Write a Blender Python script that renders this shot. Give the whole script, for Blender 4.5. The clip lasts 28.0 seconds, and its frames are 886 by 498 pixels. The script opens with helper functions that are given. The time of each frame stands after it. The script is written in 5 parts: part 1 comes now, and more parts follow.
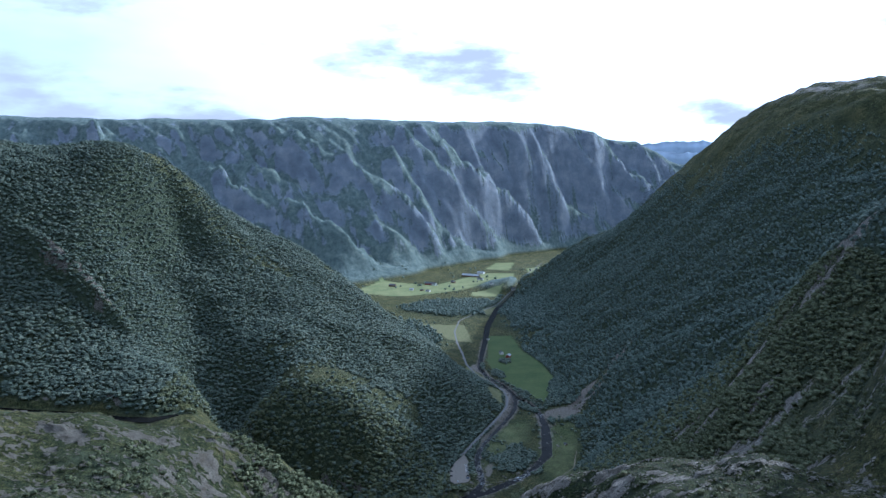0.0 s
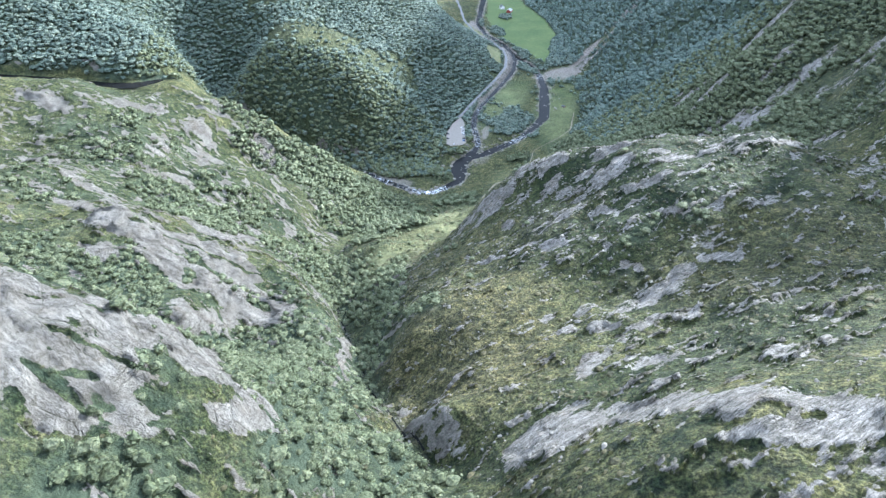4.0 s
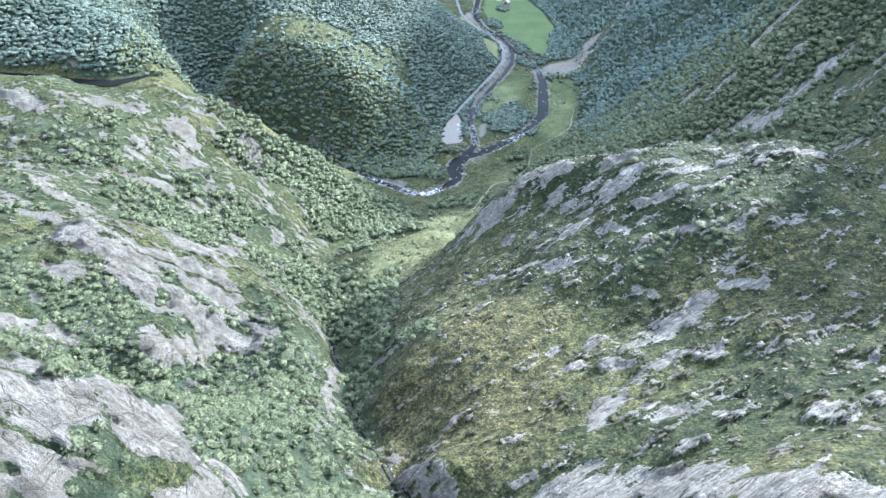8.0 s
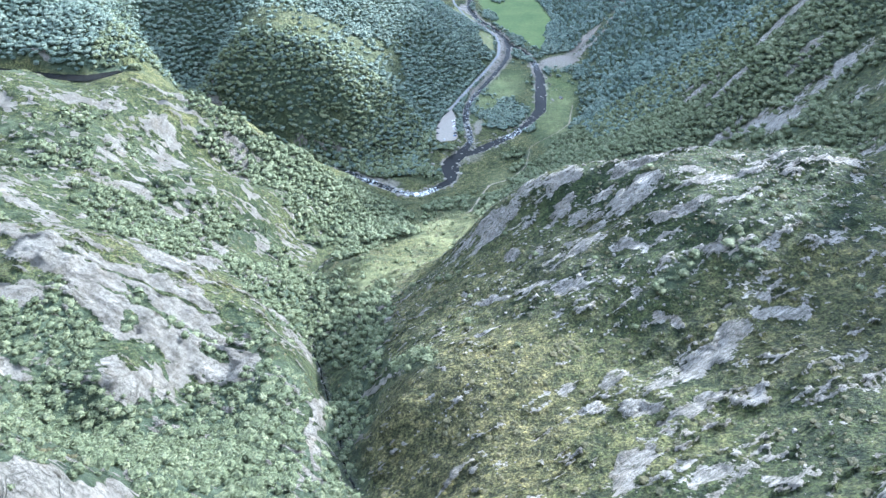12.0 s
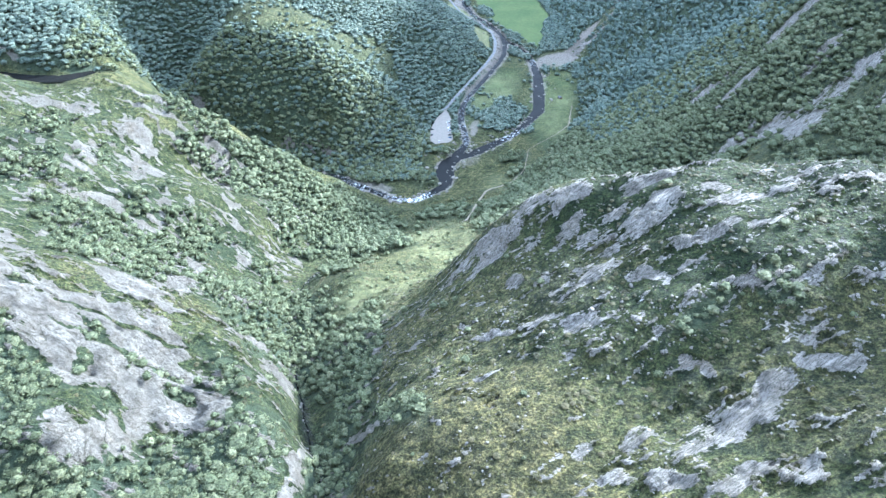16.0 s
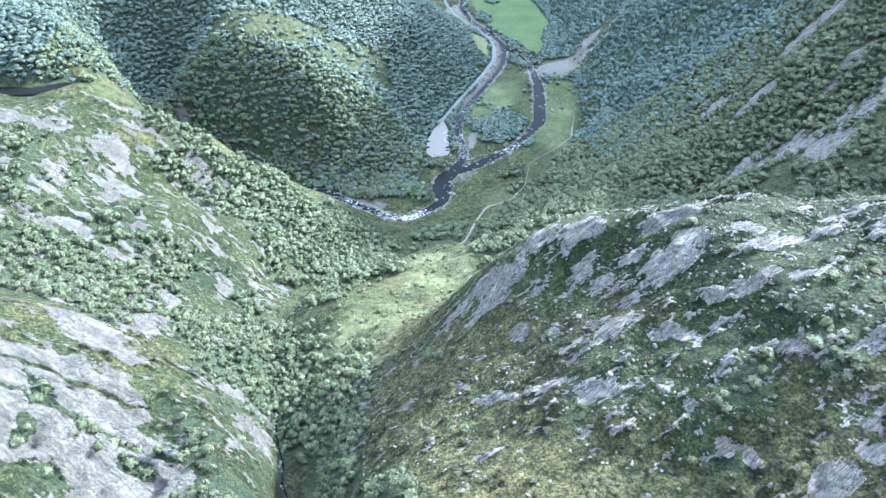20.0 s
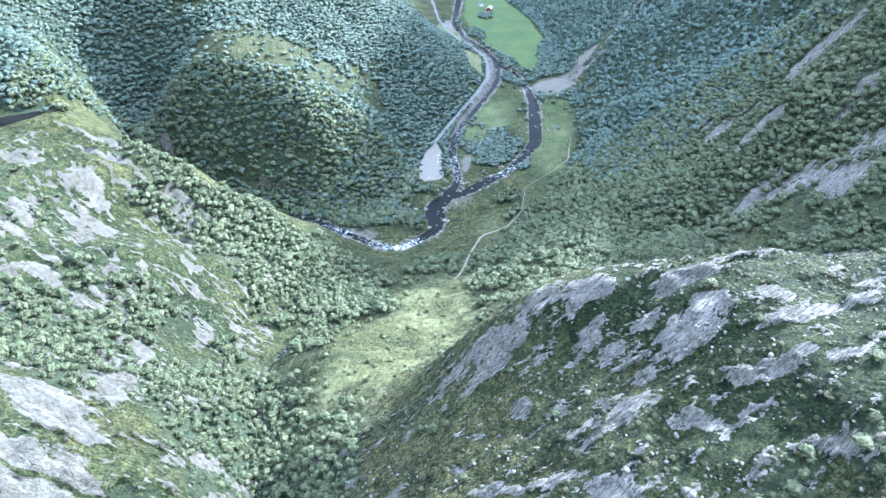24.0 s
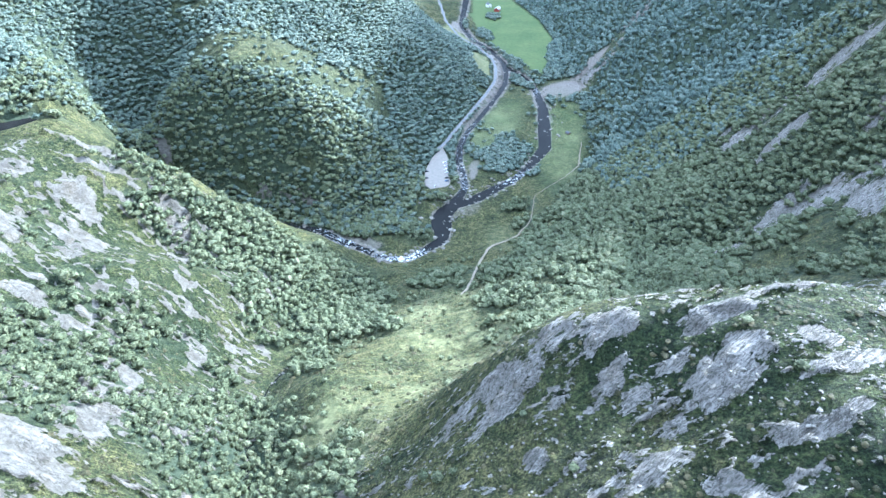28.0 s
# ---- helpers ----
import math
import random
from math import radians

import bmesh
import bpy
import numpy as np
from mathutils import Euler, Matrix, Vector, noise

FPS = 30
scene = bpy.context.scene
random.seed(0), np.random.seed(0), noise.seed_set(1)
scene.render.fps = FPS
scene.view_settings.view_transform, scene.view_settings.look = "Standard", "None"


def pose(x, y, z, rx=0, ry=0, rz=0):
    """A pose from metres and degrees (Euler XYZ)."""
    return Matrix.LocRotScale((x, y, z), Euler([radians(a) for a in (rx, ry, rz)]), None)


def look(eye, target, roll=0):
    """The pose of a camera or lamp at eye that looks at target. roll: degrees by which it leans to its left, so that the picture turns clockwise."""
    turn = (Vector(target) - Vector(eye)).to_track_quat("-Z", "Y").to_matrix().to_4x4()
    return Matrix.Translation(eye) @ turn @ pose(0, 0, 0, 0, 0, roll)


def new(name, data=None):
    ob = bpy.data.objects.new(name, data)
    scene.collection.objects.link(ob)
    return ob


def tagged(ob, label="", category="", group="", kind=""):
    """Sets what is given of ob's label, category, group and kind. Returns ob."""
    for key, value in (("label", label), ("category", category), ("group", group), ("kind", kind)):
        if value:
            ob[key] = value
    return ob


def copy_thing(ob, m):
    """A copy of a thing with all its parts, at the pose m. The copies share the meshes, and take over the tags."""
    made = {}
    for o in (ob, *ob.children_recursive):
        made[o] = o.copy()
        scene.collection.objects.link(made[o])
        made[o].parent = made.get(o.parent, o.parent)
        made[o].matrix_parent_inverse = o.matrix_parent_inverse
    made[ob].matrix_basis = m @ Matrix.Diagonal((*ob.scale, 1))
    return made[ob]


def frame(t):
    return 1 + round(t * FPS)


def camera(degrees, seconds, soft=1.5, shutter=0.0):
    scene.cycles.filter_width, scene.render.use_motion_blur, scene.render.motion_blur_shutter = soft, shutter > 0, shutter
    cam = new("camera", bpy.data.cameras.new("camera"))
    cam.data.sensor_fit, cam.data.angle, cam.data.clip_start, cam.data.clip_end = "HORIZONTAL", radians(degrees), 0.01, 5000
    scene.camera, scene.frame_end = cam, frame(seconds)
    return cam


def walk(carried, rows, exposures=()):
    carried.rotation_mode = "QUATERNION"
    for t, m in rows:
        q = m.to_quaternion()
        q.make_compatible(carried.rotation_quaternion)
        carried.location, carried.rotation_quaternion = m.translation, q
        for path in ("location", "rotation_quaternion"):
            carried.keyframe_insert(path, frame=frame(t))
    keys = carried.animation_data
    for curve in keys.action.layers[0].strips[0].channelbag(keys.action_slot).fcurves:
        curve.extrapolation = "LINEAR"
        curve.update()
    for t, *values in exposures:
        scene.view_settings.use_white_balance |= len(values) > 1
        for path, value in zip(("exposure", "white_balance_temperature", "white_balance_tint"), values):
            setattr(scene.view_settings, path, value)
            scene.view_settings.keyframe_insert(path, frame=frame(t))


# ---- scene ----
cam = camera(66.12, 28.0, soft=1.45)
PATH = [
    (0, (-1.28, -44.11, 419.62), (-1.43, 55.27, 408.48), -0.55),
    (0.5, (-1.07, -39.43, 419.38), (-1.27, 58.66, 399.92), -0.59),
    (1, (-0.84, -34.76, 419.16), (-1.07, 60.77, 389.61), -0.55),
    (1.5, (-0.60, -30.11, 419.01), (-0.88, 61.87, 379.78), -0.56),
    (2, (-0.38, -25.48, 418.96), (-0.69, 62.28, 371.02), -0.56),
    (2.5, (-0.18, -20.90, 418.97), (-0.52, 62.74, 364.16), -0.63),
    (4.5, (-0.04, -4.16, 420.11), (-0.13, 77.73, 362.72), -0.49),
    (5, (0.00, -0.00, 420.00), (-0.01, 81.84, 362.53), -0.40),
    (6, (0.11, 8.27, 419.34), (0.22, 89.95, 361.66), -0.36),
    (7, (0.14, 16.36, 417.52), (0.37, 97.74, 359.40), -0.37),
    (8, (0.22, 24.70, 415.15), (0.63, 105.83, 356.70), -0.32),
    (9, (0.25, 33.29, 412.55), (0.86, 114.21, 353.80), -0.27),
    (10, (0.06, 41.96, 409.99), (0.90, 122.73, 351.05), -0.19),
    (11, (-0.88, 50.63, 407.49), (0.29, 131.21, 348.29), 0.04),
    (12, (-2.01, 59.33, 405.15), (-0.49, 139.78, 345.77), 0.09),
    (12.5, (-2.33, 63.74, 404.04), (-0.66, 144.13, 344.59), 0.11),
    (14.5, (-1.73, 82.37, 399.25), (0.29, 162.51, 339.47), 0.17),
    (15, (-1.54, 87.19, 397.82), (0.58, 167.32, 338.02), 0.22),
    (16, (-1.16, 96.91, 394.86), (1.11, 176.95, 334.95), 0.27),
    (17, (-0.84, 106.54, 392.12), (1.58, 186.52, 332.15), 0.35),
    (18, (-0.49, 116.39, 389.71), (2.05, 196.32, 329.67), 0.42),
    (19, (-0.06, 126.44, 388.11), (2.58, 206.48, 328.23), 0.52),
    (20, (0.54, 136.79, 387.55), (3.21, 217.03, 327.93), 0.52),
    (21, (1.36, 146.74, 387.44), (3.99, 227.10, 327.98), 0.46),
    (21.5, (1.82, 151.52, 387.51), (4.47, 231.97, 328.17), 0.42),
    (23.5, (2.36, 168.18, 388.20), (5.86, 249.01, 329.43), 0.42),
    (24, (2.43, 171.89, 388.42), (5.91, 252.81, 329.78), 0.41),
    (25, (2.73, 178.88, 388.79), (6.15, 259.97, 330.37), 0.37),
    (26, (2.97, 185.36, 388.13), (6.28, 266.42, 329.67), 0.26),
    (27, (3.12, 191.72, 386.18), (6.41, 272.67, 327.57), 0.25),
    (28, (3.37, 198.02, 383.71), (5.95, 278.90, 324.95), 0.22),
]
EXPOSURE = [(0, 0.35, 4700, 9), (1, 0.5, 4600, 8), (2, 1.25, 4900, 9), (2.5, 1.7, 5050, 9), (4.5, 2.3, 5050, 9), (12, 2.55, 4850, 8), (20, 2.68, 4750, 7), (28, 2.7, 4680, 7)]
walk(cam, [(t, look(eye, target, roll)) for t, eye, target, roll in PATH], EXPOSURE)

# ---- sky and sun ----
SUN_TURN, SUN_HEIGHT = 52.0, 24.0  # degrees to the right of ahead, and above the horizon

world = bpy.data.worlds.new("sky")
scene.world = world
world.use_nodes = True


def build_sky():
    nt = world.node_tree
    n, link = nt.nodes, nt.links.new
    sky = n.new("ShaderNodeTexSky")
    sky.sky_type, sky.sun_disc = "NISHITA", False
    sky.sun_elevation, sky.sun_rotation = radians(SUN_HEIGHT), radians(SUN_TURN)
    sky.air_density, sky.dust_density = 1.0, 1.5
    co = n.new("ShaderNodeTexCoord")
    mp = n.new("ShaderNodeMapping")
    mp.inputs["Scale"].default_value = (1.0, 1.0, 3.2)
    link(co.outputs["Generated"], mp.inputs["Vector"])
    veil = n.new("ShaderNodeTexNoise")  # thin bright cloud over most of the sky
    veil.inputs["Scale"].default_value, veil.inputs["Detail"].default_value = 1.6, 6
    link(mp.outputs[0], veil.inputs["Vector"])
    vr = n.new("ShaderNodeMapRange")
    vr.inputs["From Min"].default_value, vr.inputs["From Max"].default_value = 0.36, 0.6
    vr.inputs["To Min"].default_value, vr.inputs["To Max"].default_value = 0.5, 0.9
    link(veil.outputs["Fac"], vr.inputs["Value"])
    white = n.new("ShaderNodeMix")
    white.data_type = "RGBA"
    # the cloud veil shines far brighter towards the sun
    aim = n.new("ShaderNodeVectorMath")
    aim.operation = "DOT_PRODUCT"
    link(co.outputs["Generated"], aim.inputs[0])
    aim.inputs[1].default_value = Vector((math.sin(radians(SUN_TURN)), math.cos(radians(SUN_TURN)), math.tan(radians(SUN_HEIGHT)))).normalized()
    gl = n.new("ShaderNodeMapRange")
    gl.interpolation_type = "SMOOTHSTEP"
    gl.inputs["From Min"].default_value, gl.inputs["From Max"].default_value = -0.3, 0.95
    gl.inputs["To Min"].default_value, gl.inputs["To Max"].default_value = 14.0, 36.0
    link(aim.outputs["Value"], gl.inputs["Value"])
    tint = n.new("ShaderNodeVectorMath")
    tint.operation = "SCALE"
    tint.inputs[0].default_value = (0.93, 0.98, 1.08)
    link(gl.outputs[0], tint.inputs["Scale"])
    link(tint.outputs[0], white.inputs["B"])
    link(vr.outputs[0], white.inputs["Factor"])
    link(sky.outputs[0], white.inputs["A"])
    puff = n.new("ShaderNodeTexNoise")  # scattered grey cumulus
    puff.inputs["Scale"].default_value, puff.inputs["Detail"].default_value = 3.0, 8
    puff.inputs["Roughness"].default_value = 0.55
    link(mp.outputs[0], puff.inputs["Vector"])
    pr = n.new("ShaderNodeMapRange")
    pr.interpolation_type = "SMOOTHSTEP"
    pr.inputs["From Min"].default_value, pr.inputs["From Max"].default_value = 0.51, 0.63
    link(puff.outputs["Fac"], pr.inputs["Value"])
    grey = n.new("ShaderNodeMix")
    grey.data_type = "RGBA"
    grey.inputs["B"].default_value = (11.5, 11.2, 11.2, 1)
    link(pr.outputs[0], grey.inputs["Factor"])
    link(white.outputs["Result"], grey.inputs["A"])
    bg = n["Background"]
    bg.inputs["Strength"].default_value = 0.048
    link(grey.outputs["Result"], bg.inputs["Color"])


build_sky()
sun = new("sun", bpy.data.lights.new("sun", "SUN"))
sun.data.energy, sun.data.angle, sun.data.color = 5.0, radians(2.0), (1.0, 0.91, 0.78)
sun.matrix_world = look((math.sin(radians(SUN_TURN)), math.cos(radians(SUN_TURN)), math.tan(radians(SUN_HEIGHT))), (0, 0, 0))

# ---- materials ----
def material(name, rough=0.85, spec=0.25):
    m = bpy.data.materials.new(name)
    m.use_nodes = True
    p = m.node_tree.nodes["Principled BSDF"]
    p.inputs["Roughness"].default_value, p.inputs["Specular IOR Level"].default_value = rough, spec
    return m, m.node_tree.nodes, m.node_tree.links.new, p


def place_vector(n, link, scale=(1, 1, 1), turn=0.0):
    co = n.new("ShaderNodeTexCoord")
    mp = n.new("ShaderNodeMapping")
    mp.inputs["Scale"].default_value, mp.inputs["Rotation"].default_value = scale, (0, 0, radians(turn))
    link(co.outputs["Object"], mp.inputs["Vector"])
    return mp.outputs[0]


def cloudy(n, link, vector, scale, detail=5, rough=0.55, warp=0.0):
    t = n.new("ShaderNodeTexNoise")
    t.inputs["Scale"].default_value, t.inputs["Detail"].default_value = scale, detail
    t.inputs["Roughness"].default_value, t.inputs["Distortion"].default_value = rough, warp
    link(vector, t.inputs["Vector"])
    return t.outputs["Fac"]


def ramp(n, link, fac, *stops):
    r = n.new("ShaderNodeValToRGB")
    while len(r.color_ramp.elements) < len(stops):
        r.color_ramp.elements.new(0.5)
    for e, (at, colour) in zip(r.color_ramp.elements, stops):
        e.position, e.color = at, (*colour, 1) if len(colour) == 3 else colour
    link(fac, r.inputs["Fac"])
    return r.outputs["Color"]


def mix(n, link, fac, a, b, how="MIX"):
    m = n.new("ShaderNodeMix")
    m.data_type, m.blend_type = "RGBA", how
    for socket, v in (("Factor", fac), ("A", a), ("B", b)):
        if isinstance(v, (int, float)):
            m.inputs[socket].default_value = v
        elif isinstance(v, tuple):
            m.inputs[socket].default_value = (*v, 1)
        else:
            link(v, m.inputs[socket])
    return m.outputs["Result"]


def calc(n, link, how, *values):
    m = n.new("ShaderNodeMath")
    m.operation = how
    for k, v in enumerate(values):
        if isinstance(v, (int, float)):
            m.inputs[k].default_value = v
        else:
            link(v, m.inputs[k])
    return m.outputs[0]


def band(n, link, value, lo, hi):
    m = n.new("ShaderNodeMapRange")
    m.interpolation_type = "SMOOTHSTEP"
    m.inputs["From Min"].default_value, m.inputs["From Max"].default_value = lo, hi
    link(value, m.inputs["Value"])
    return m.outputs[0]


def bumped(n, link, p, height, strength, distance, before=None):
    b = n.new("ShaderNodeBump")
    b.inputs["Strength"].default_value, b.inputs["Distance"].default_value = strength, distance
    link(height, b.inputs["Height"])
    if before is not None:
        link(before, b.inputs["Normal"])
    if p is not None:
        link(b.outputs[0], p.inputs["Normal"])
    return b.outputs[0]


def rock_colour(n, link, vec, streaks, streaky=0.7):
    tone = cloudy(n, link, vec, 0.07, 8, 0.65)
    col = ramp(n, link, tone, (0.32, (0.150, 0.136, 0.114)), (0.5, (0.210, 0.194, 0.166)), (0.66, (0.275, 0.256, 0.222)))
    lichen = cloudy(n, link, vec, 0.32, 7, 0.7)
    col = mix(n, link, calc(n, link, "MULTIPLY", band(n, link, lichen, 0.54, 0.66), 0.7), col, (0.125, 0.116, 0.088))
    run = cloudy(n, link, streaks, 0.34, 9, 0.72)
    col = mix(n, link, calc(n, link, "MULTIPLY", band(n, link, run, 0.545, 0.585), streaky), col, (0.041, 0.037, 0.027))
    warm = cloudy(n, link, vec, 0.09, 3)
    return mix(n, link, calc(n, link, "MULTIPLY", band(n, link, warm, 0.55, 0.75), 0.45), col, (0.240, 0.200, 0.145)), run, lichen


def cracks(n, link, vec, scale, width):
    wob = n.new("ShaderNodeTexNoise")
    wob.inputs["Scale"].default_value, wob.inputs["Detail"].default_value = scale * 1.3, 3
    link(vec, wob.inputs["Vector"])
    add = n.new("ShaderNodeVectorMath")
    add.operation = "MULTIPLY_ADD"
    link(wob.outputs["Color"], add.inputs[0])
    add.inputs[1].default_value = (0.16 / scale,) * 3
    link(vec, add.inputs[2])
    v = n.new("ShaderNodeTexVoronoi")
    v.feature = "DISTANCE_TO_EDGE"
    v.inputs["Scale"].default_value = scale
    link(add.outputs[0], v.inputs["Vector"])
    return band(n, link, v.outputs["Distance"], 0.0, width)


def ground_material():
    m, n, link, p = material("hill_ground", 0.92, 0.15)
    vec = place_vector(n, link)
    bed = n.new("ShaderNodeAttribute")
    bed.attribute_name = "bedding"
    lay = n.new("ShaderNodeMapping")
    lay.inputs["Scale"].default_value = (0.32, 2.0, 1.1)
    link(bed.outputs["Vector"], lay.inputs["Vector"])
    streaks, split_at = lay.outputs[0], bed.outputs["Alpha"]
    a1, a2 = n.new("ShaderNodeAttribute"), n.new("ShaderNodeAttribute")
    a1.attribute_name, a2.attribute_name = "cover", "soil"
    s1, s2 = n.new("ShaderNodeSeparateColor"), n.new("ShaderNodeSeparateColor")
    link(a1.outputs["Color"], s1.inputs[0])
    link(a2.outputs["Color"], s2.inputs[0])
    rock_at, wood_at, heath_at, lush_at = s1.outputs[0], s1.outputs[1], s1.outputs[2], a1.outputs["Alpha"]
    gravel_at, field_at, olive_at, wet_at = s2.outputs[0], s2.outputs[1], s2.outputs[2], a2.outputs["Alpha"]
    # turf: dark moss, olive grass, straw
    wide, fine, tuft = cloudy(n, link, vec, 0.03, 5), cloudy(n, link, vec, 0.22, 7, 0.68), cloudy(n, link, vec, 1.0, 7, 0.78)
    mixed = calc(n, link, "ADD", calc(n, link, "MULTIPLY", wide, 0.35), calc(n, link, "MULTIPLY", fine, 0.65))
    turf = ramp(n, link, mixed, (0.38, (0.018, 0.028, 0.012)), (0.47, (0.054, 0.062, 0.024)), (0.54, (0.092, 0.092, 0.037)), (0.63, (0.138, 0.130, 0.058)))
    green = ramp(n, link, mixed, (0.38, (0.010, 0.017, 0.007)), (0.49, (0.029, 0.041, 0.015)), (0.56, (0.050, 0.060, 0.024)), (0.64, (0.086, 0.086, 0.040)))
    turf = mix(n, link, lush_at, turf, green)
    heath = ramp(n, link, fine, (0.38, (0.030, 0.032, 0.013)), (0.5, (0.080, 0.076, 0.032)), (0.62, (0.150, 0.130, 0.058)))
    turf = mix(n, link, heath_at, turf, heath)
    turf = mix(n, link, 0.9, turf, ramp(n, link, tuft, (0.40, (0.30, 0.32, 0.30)), (0.5, (0.80, 0.80, 0.79)), (0.61, (1.45, 1.40, 1.28))), "MULTIPLY")
    clump = cloudy(n, link, vec, 0.5, 5, 0.7)
    turf = mix(n, link, 1.0, turf, ramp(n, link, clump, (0.40, (0.55, 0.58, 0.55)), (0.5, (0.98, 0.98, 0.96)), (0.6, (1.34, 1.32, 1.2))), "MULTIPLY")
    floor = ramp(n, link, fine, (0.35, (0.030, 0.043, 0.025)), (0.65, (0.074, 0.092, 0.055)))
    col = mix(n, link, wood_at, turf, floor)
    # bare rock breaks through where the cover says, with a ragged edge
    rock, run, lichen = rock_colour(n, link, vec, streaks, calc(n, link, "ADD", calc(n, link, "MULTIPLY", split_at, 0.72), -0.02))
    rock = mix(n, link, 1.0, rock, ramp(n, link, split_at, (0.25, (0.66, 0.65, 0.63)), (0.88, (1.30, 1.29, 1.28)), (1.0, (1.5, 1.5, 1.52))), "MULTIPLY")  # light put into the colour: left slabs dimmed, right slab and dome lifted
    layer = n.new("ShaderNodeMapping")
    layer.inputs["Scale"].default_value = (0.22, 2.6, 2.2)
    link(bed.outputs["Vector"], layer.inputs["Vector"])
    strata = cloudy(n, link, layer.outputs[0], 0.55, 7, 0.72, 0.4)
    rock = mix(n, link, calc(n, link, "MULTIPLY", band(n, link, strata, 0.50, 0.57), calc(n, link, "SUBTRACT", calc(n, link, "MULTIPLY", split_at, 0.85), 0.10)), rock, (0.062, 0.058, 0.046))
    # crevices run where the bedding and the blocky jointing break
    away = calc(n, link, "ABSOLUTE", calc(n, link, "SUBTRACT", run, 0.5))
    joint = calc(n, link, "ABSOLUTE", calc(n, link, "SUBTRACT", cloudy(n, link, vec, 0.085, 9, 0.62), 0.5))
    gap = calc(n, link, "MULTIPLY", calc(n, link, "MAXIMUM", band(n, link, away, 0.0, 0.024), calc(n, link, "SUBTRACT", 0.75, calc(n, link, "MULTIPLY", split_at, 0.65))), band(n, link, joint, 0.0, 0.003))
    some = calc(n, link, "MULTIPLY", band(n, link, wide, 0.44, 0.58), 0.75)
    seam = calc(n, link, "SUBTRACT", 1.0, calc(n, link, "MULTIPLY", calc(n, link, "SUBTRACT", 1.0, cracks(n, link, vec, 0.085, 0.014)), some))
    fine_joint = calc(n, link, "SUBTRACT", 1.0, calc(n, link, "MULTIPLY", calc(n, link, "SUBTRACT", 1.0, cracks(n, link, vec, 0.34, 0.03)), calc(n, link, "MULTIPLY", band(n, link, cloudy(n, link, vec, 0.06, 4), 0.5, 0.62), 0.8)))
    dark = calc(n, link, "MULTIPLY", calc(n, link, "MULTIPLY", gap, seam), fine_joint)
    rock = mix(n, link, dark, mix(n, link, 0.72, rock, (0.062, 0.065, 0.043)), rock)
    edge = calc(n, link, "ADD", rock_at, calc(n, link, "MULTIPLY", calc(n, link, "SUBTRACT", fine, 0.5), 0.95))
    edge = calc(n, link, "ADD", edge, calc(n, link, "MULTIPLY", calc(n, link, "SUBTRACT", 0.5, run), calc(n, link, "ADD", calc(n, link, "MULTIPLY", split_at, 1.7), 0.15)))
    bare = band(n, link, edge, 0.45, 0.54)
    col = mix(n, link, bare, col, rock)
    grit = ramp(n, link, tuft, (0.3, (0.122, 0.107, 0.088)), (0.7, (0.261, 0.230, 0.191)))
    col = mix(n, link, band(n, link, calc(n, link, "ADD", gravel_at, calc(n, link, "MULTIPLY", calc(n, link, "SUBTRACT", fine, 0.5), 0.4)), 0.35, 0.6), col, grit)
    swath = cloudy(n, link, vec, 0.02, 5)
    crop = ramp(n, link, swath, (0.3, (0.050, 0.076, 0.025)), (0.7, (0.080, 0.102, 0.035)))
    # far fields: paler, yellower crop with distance haze put into its colour
    hazed_crop = ramp(n, link, swath, (0.35, (0.133, 0.158, 0.065)), (0.65, (0.205, 0.214, 0.096)))
    crop = mix(n, link, lush_at, crop, hazed_crop)
    crop = mix(n, link, 0.5, crop, ramp(n, link, fine, (0.35, (0.7, 0.7, 0.7)), (0.65, (1.3, 1.3, 1.3))), "MULTIPLY")
    col = mix(n, link, field_at, col, crop)
    col = mix(n, link, olive_at, col, ramp(n, link, fine, (0.38, (0.085, 0.090, 0.040)), (0.5, (0.122, 0.124, 0.056)), (0.62, (0.170, 0.162, 0.080))))
    col = mix(n, link, wet_at, col, (0.028, 0.028, 0.025))
    # far wall: blue distance haze put into its rock and ledge birch colours
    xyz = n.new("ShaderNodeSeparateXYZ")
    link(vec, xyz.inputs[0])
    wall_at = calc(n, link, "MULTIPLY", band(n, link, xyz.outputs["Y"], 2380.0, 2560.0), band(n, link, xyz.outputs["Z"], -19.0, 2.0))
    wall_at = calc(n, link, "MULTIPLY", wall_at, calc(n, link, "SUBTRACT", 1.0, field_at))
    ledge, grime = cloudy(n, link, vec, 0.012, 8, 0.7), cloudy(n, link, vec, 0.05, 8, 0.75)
    hazed_rock = ramp(n, link, ledge, (0.35, (0.165, 0.192, 0.230)), (0.5, (0.225, 0.258, 0.300)), (0.65, (0.320, 0.345, 0.375)))
    hazed_wood = ramp(n, link, grime, (0.38, (0.078, 0.108, 0.104)), (0.5, (0.122, 0.158, 0.146)), (0.62, (0.172, 0.208, 0.178)))
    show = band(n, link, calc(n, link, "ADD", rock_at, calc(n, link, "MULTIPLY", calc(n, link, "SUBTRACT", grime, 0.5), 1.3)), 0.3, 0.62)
    col = mix(n, link, wall_at, col, mix(n, link, show, hazed_wood, hazed_rock))
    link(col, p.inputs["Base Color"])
    soft = calc(n, link, "ADD", calc(n, link, "ADD", calc(n, link, "MULTIPLY", fine, 1.0), calc(n, link, "MULTIPLY", clump, 0.7)), calc(n, link, "MULTIPLY", tuft, 0.7))
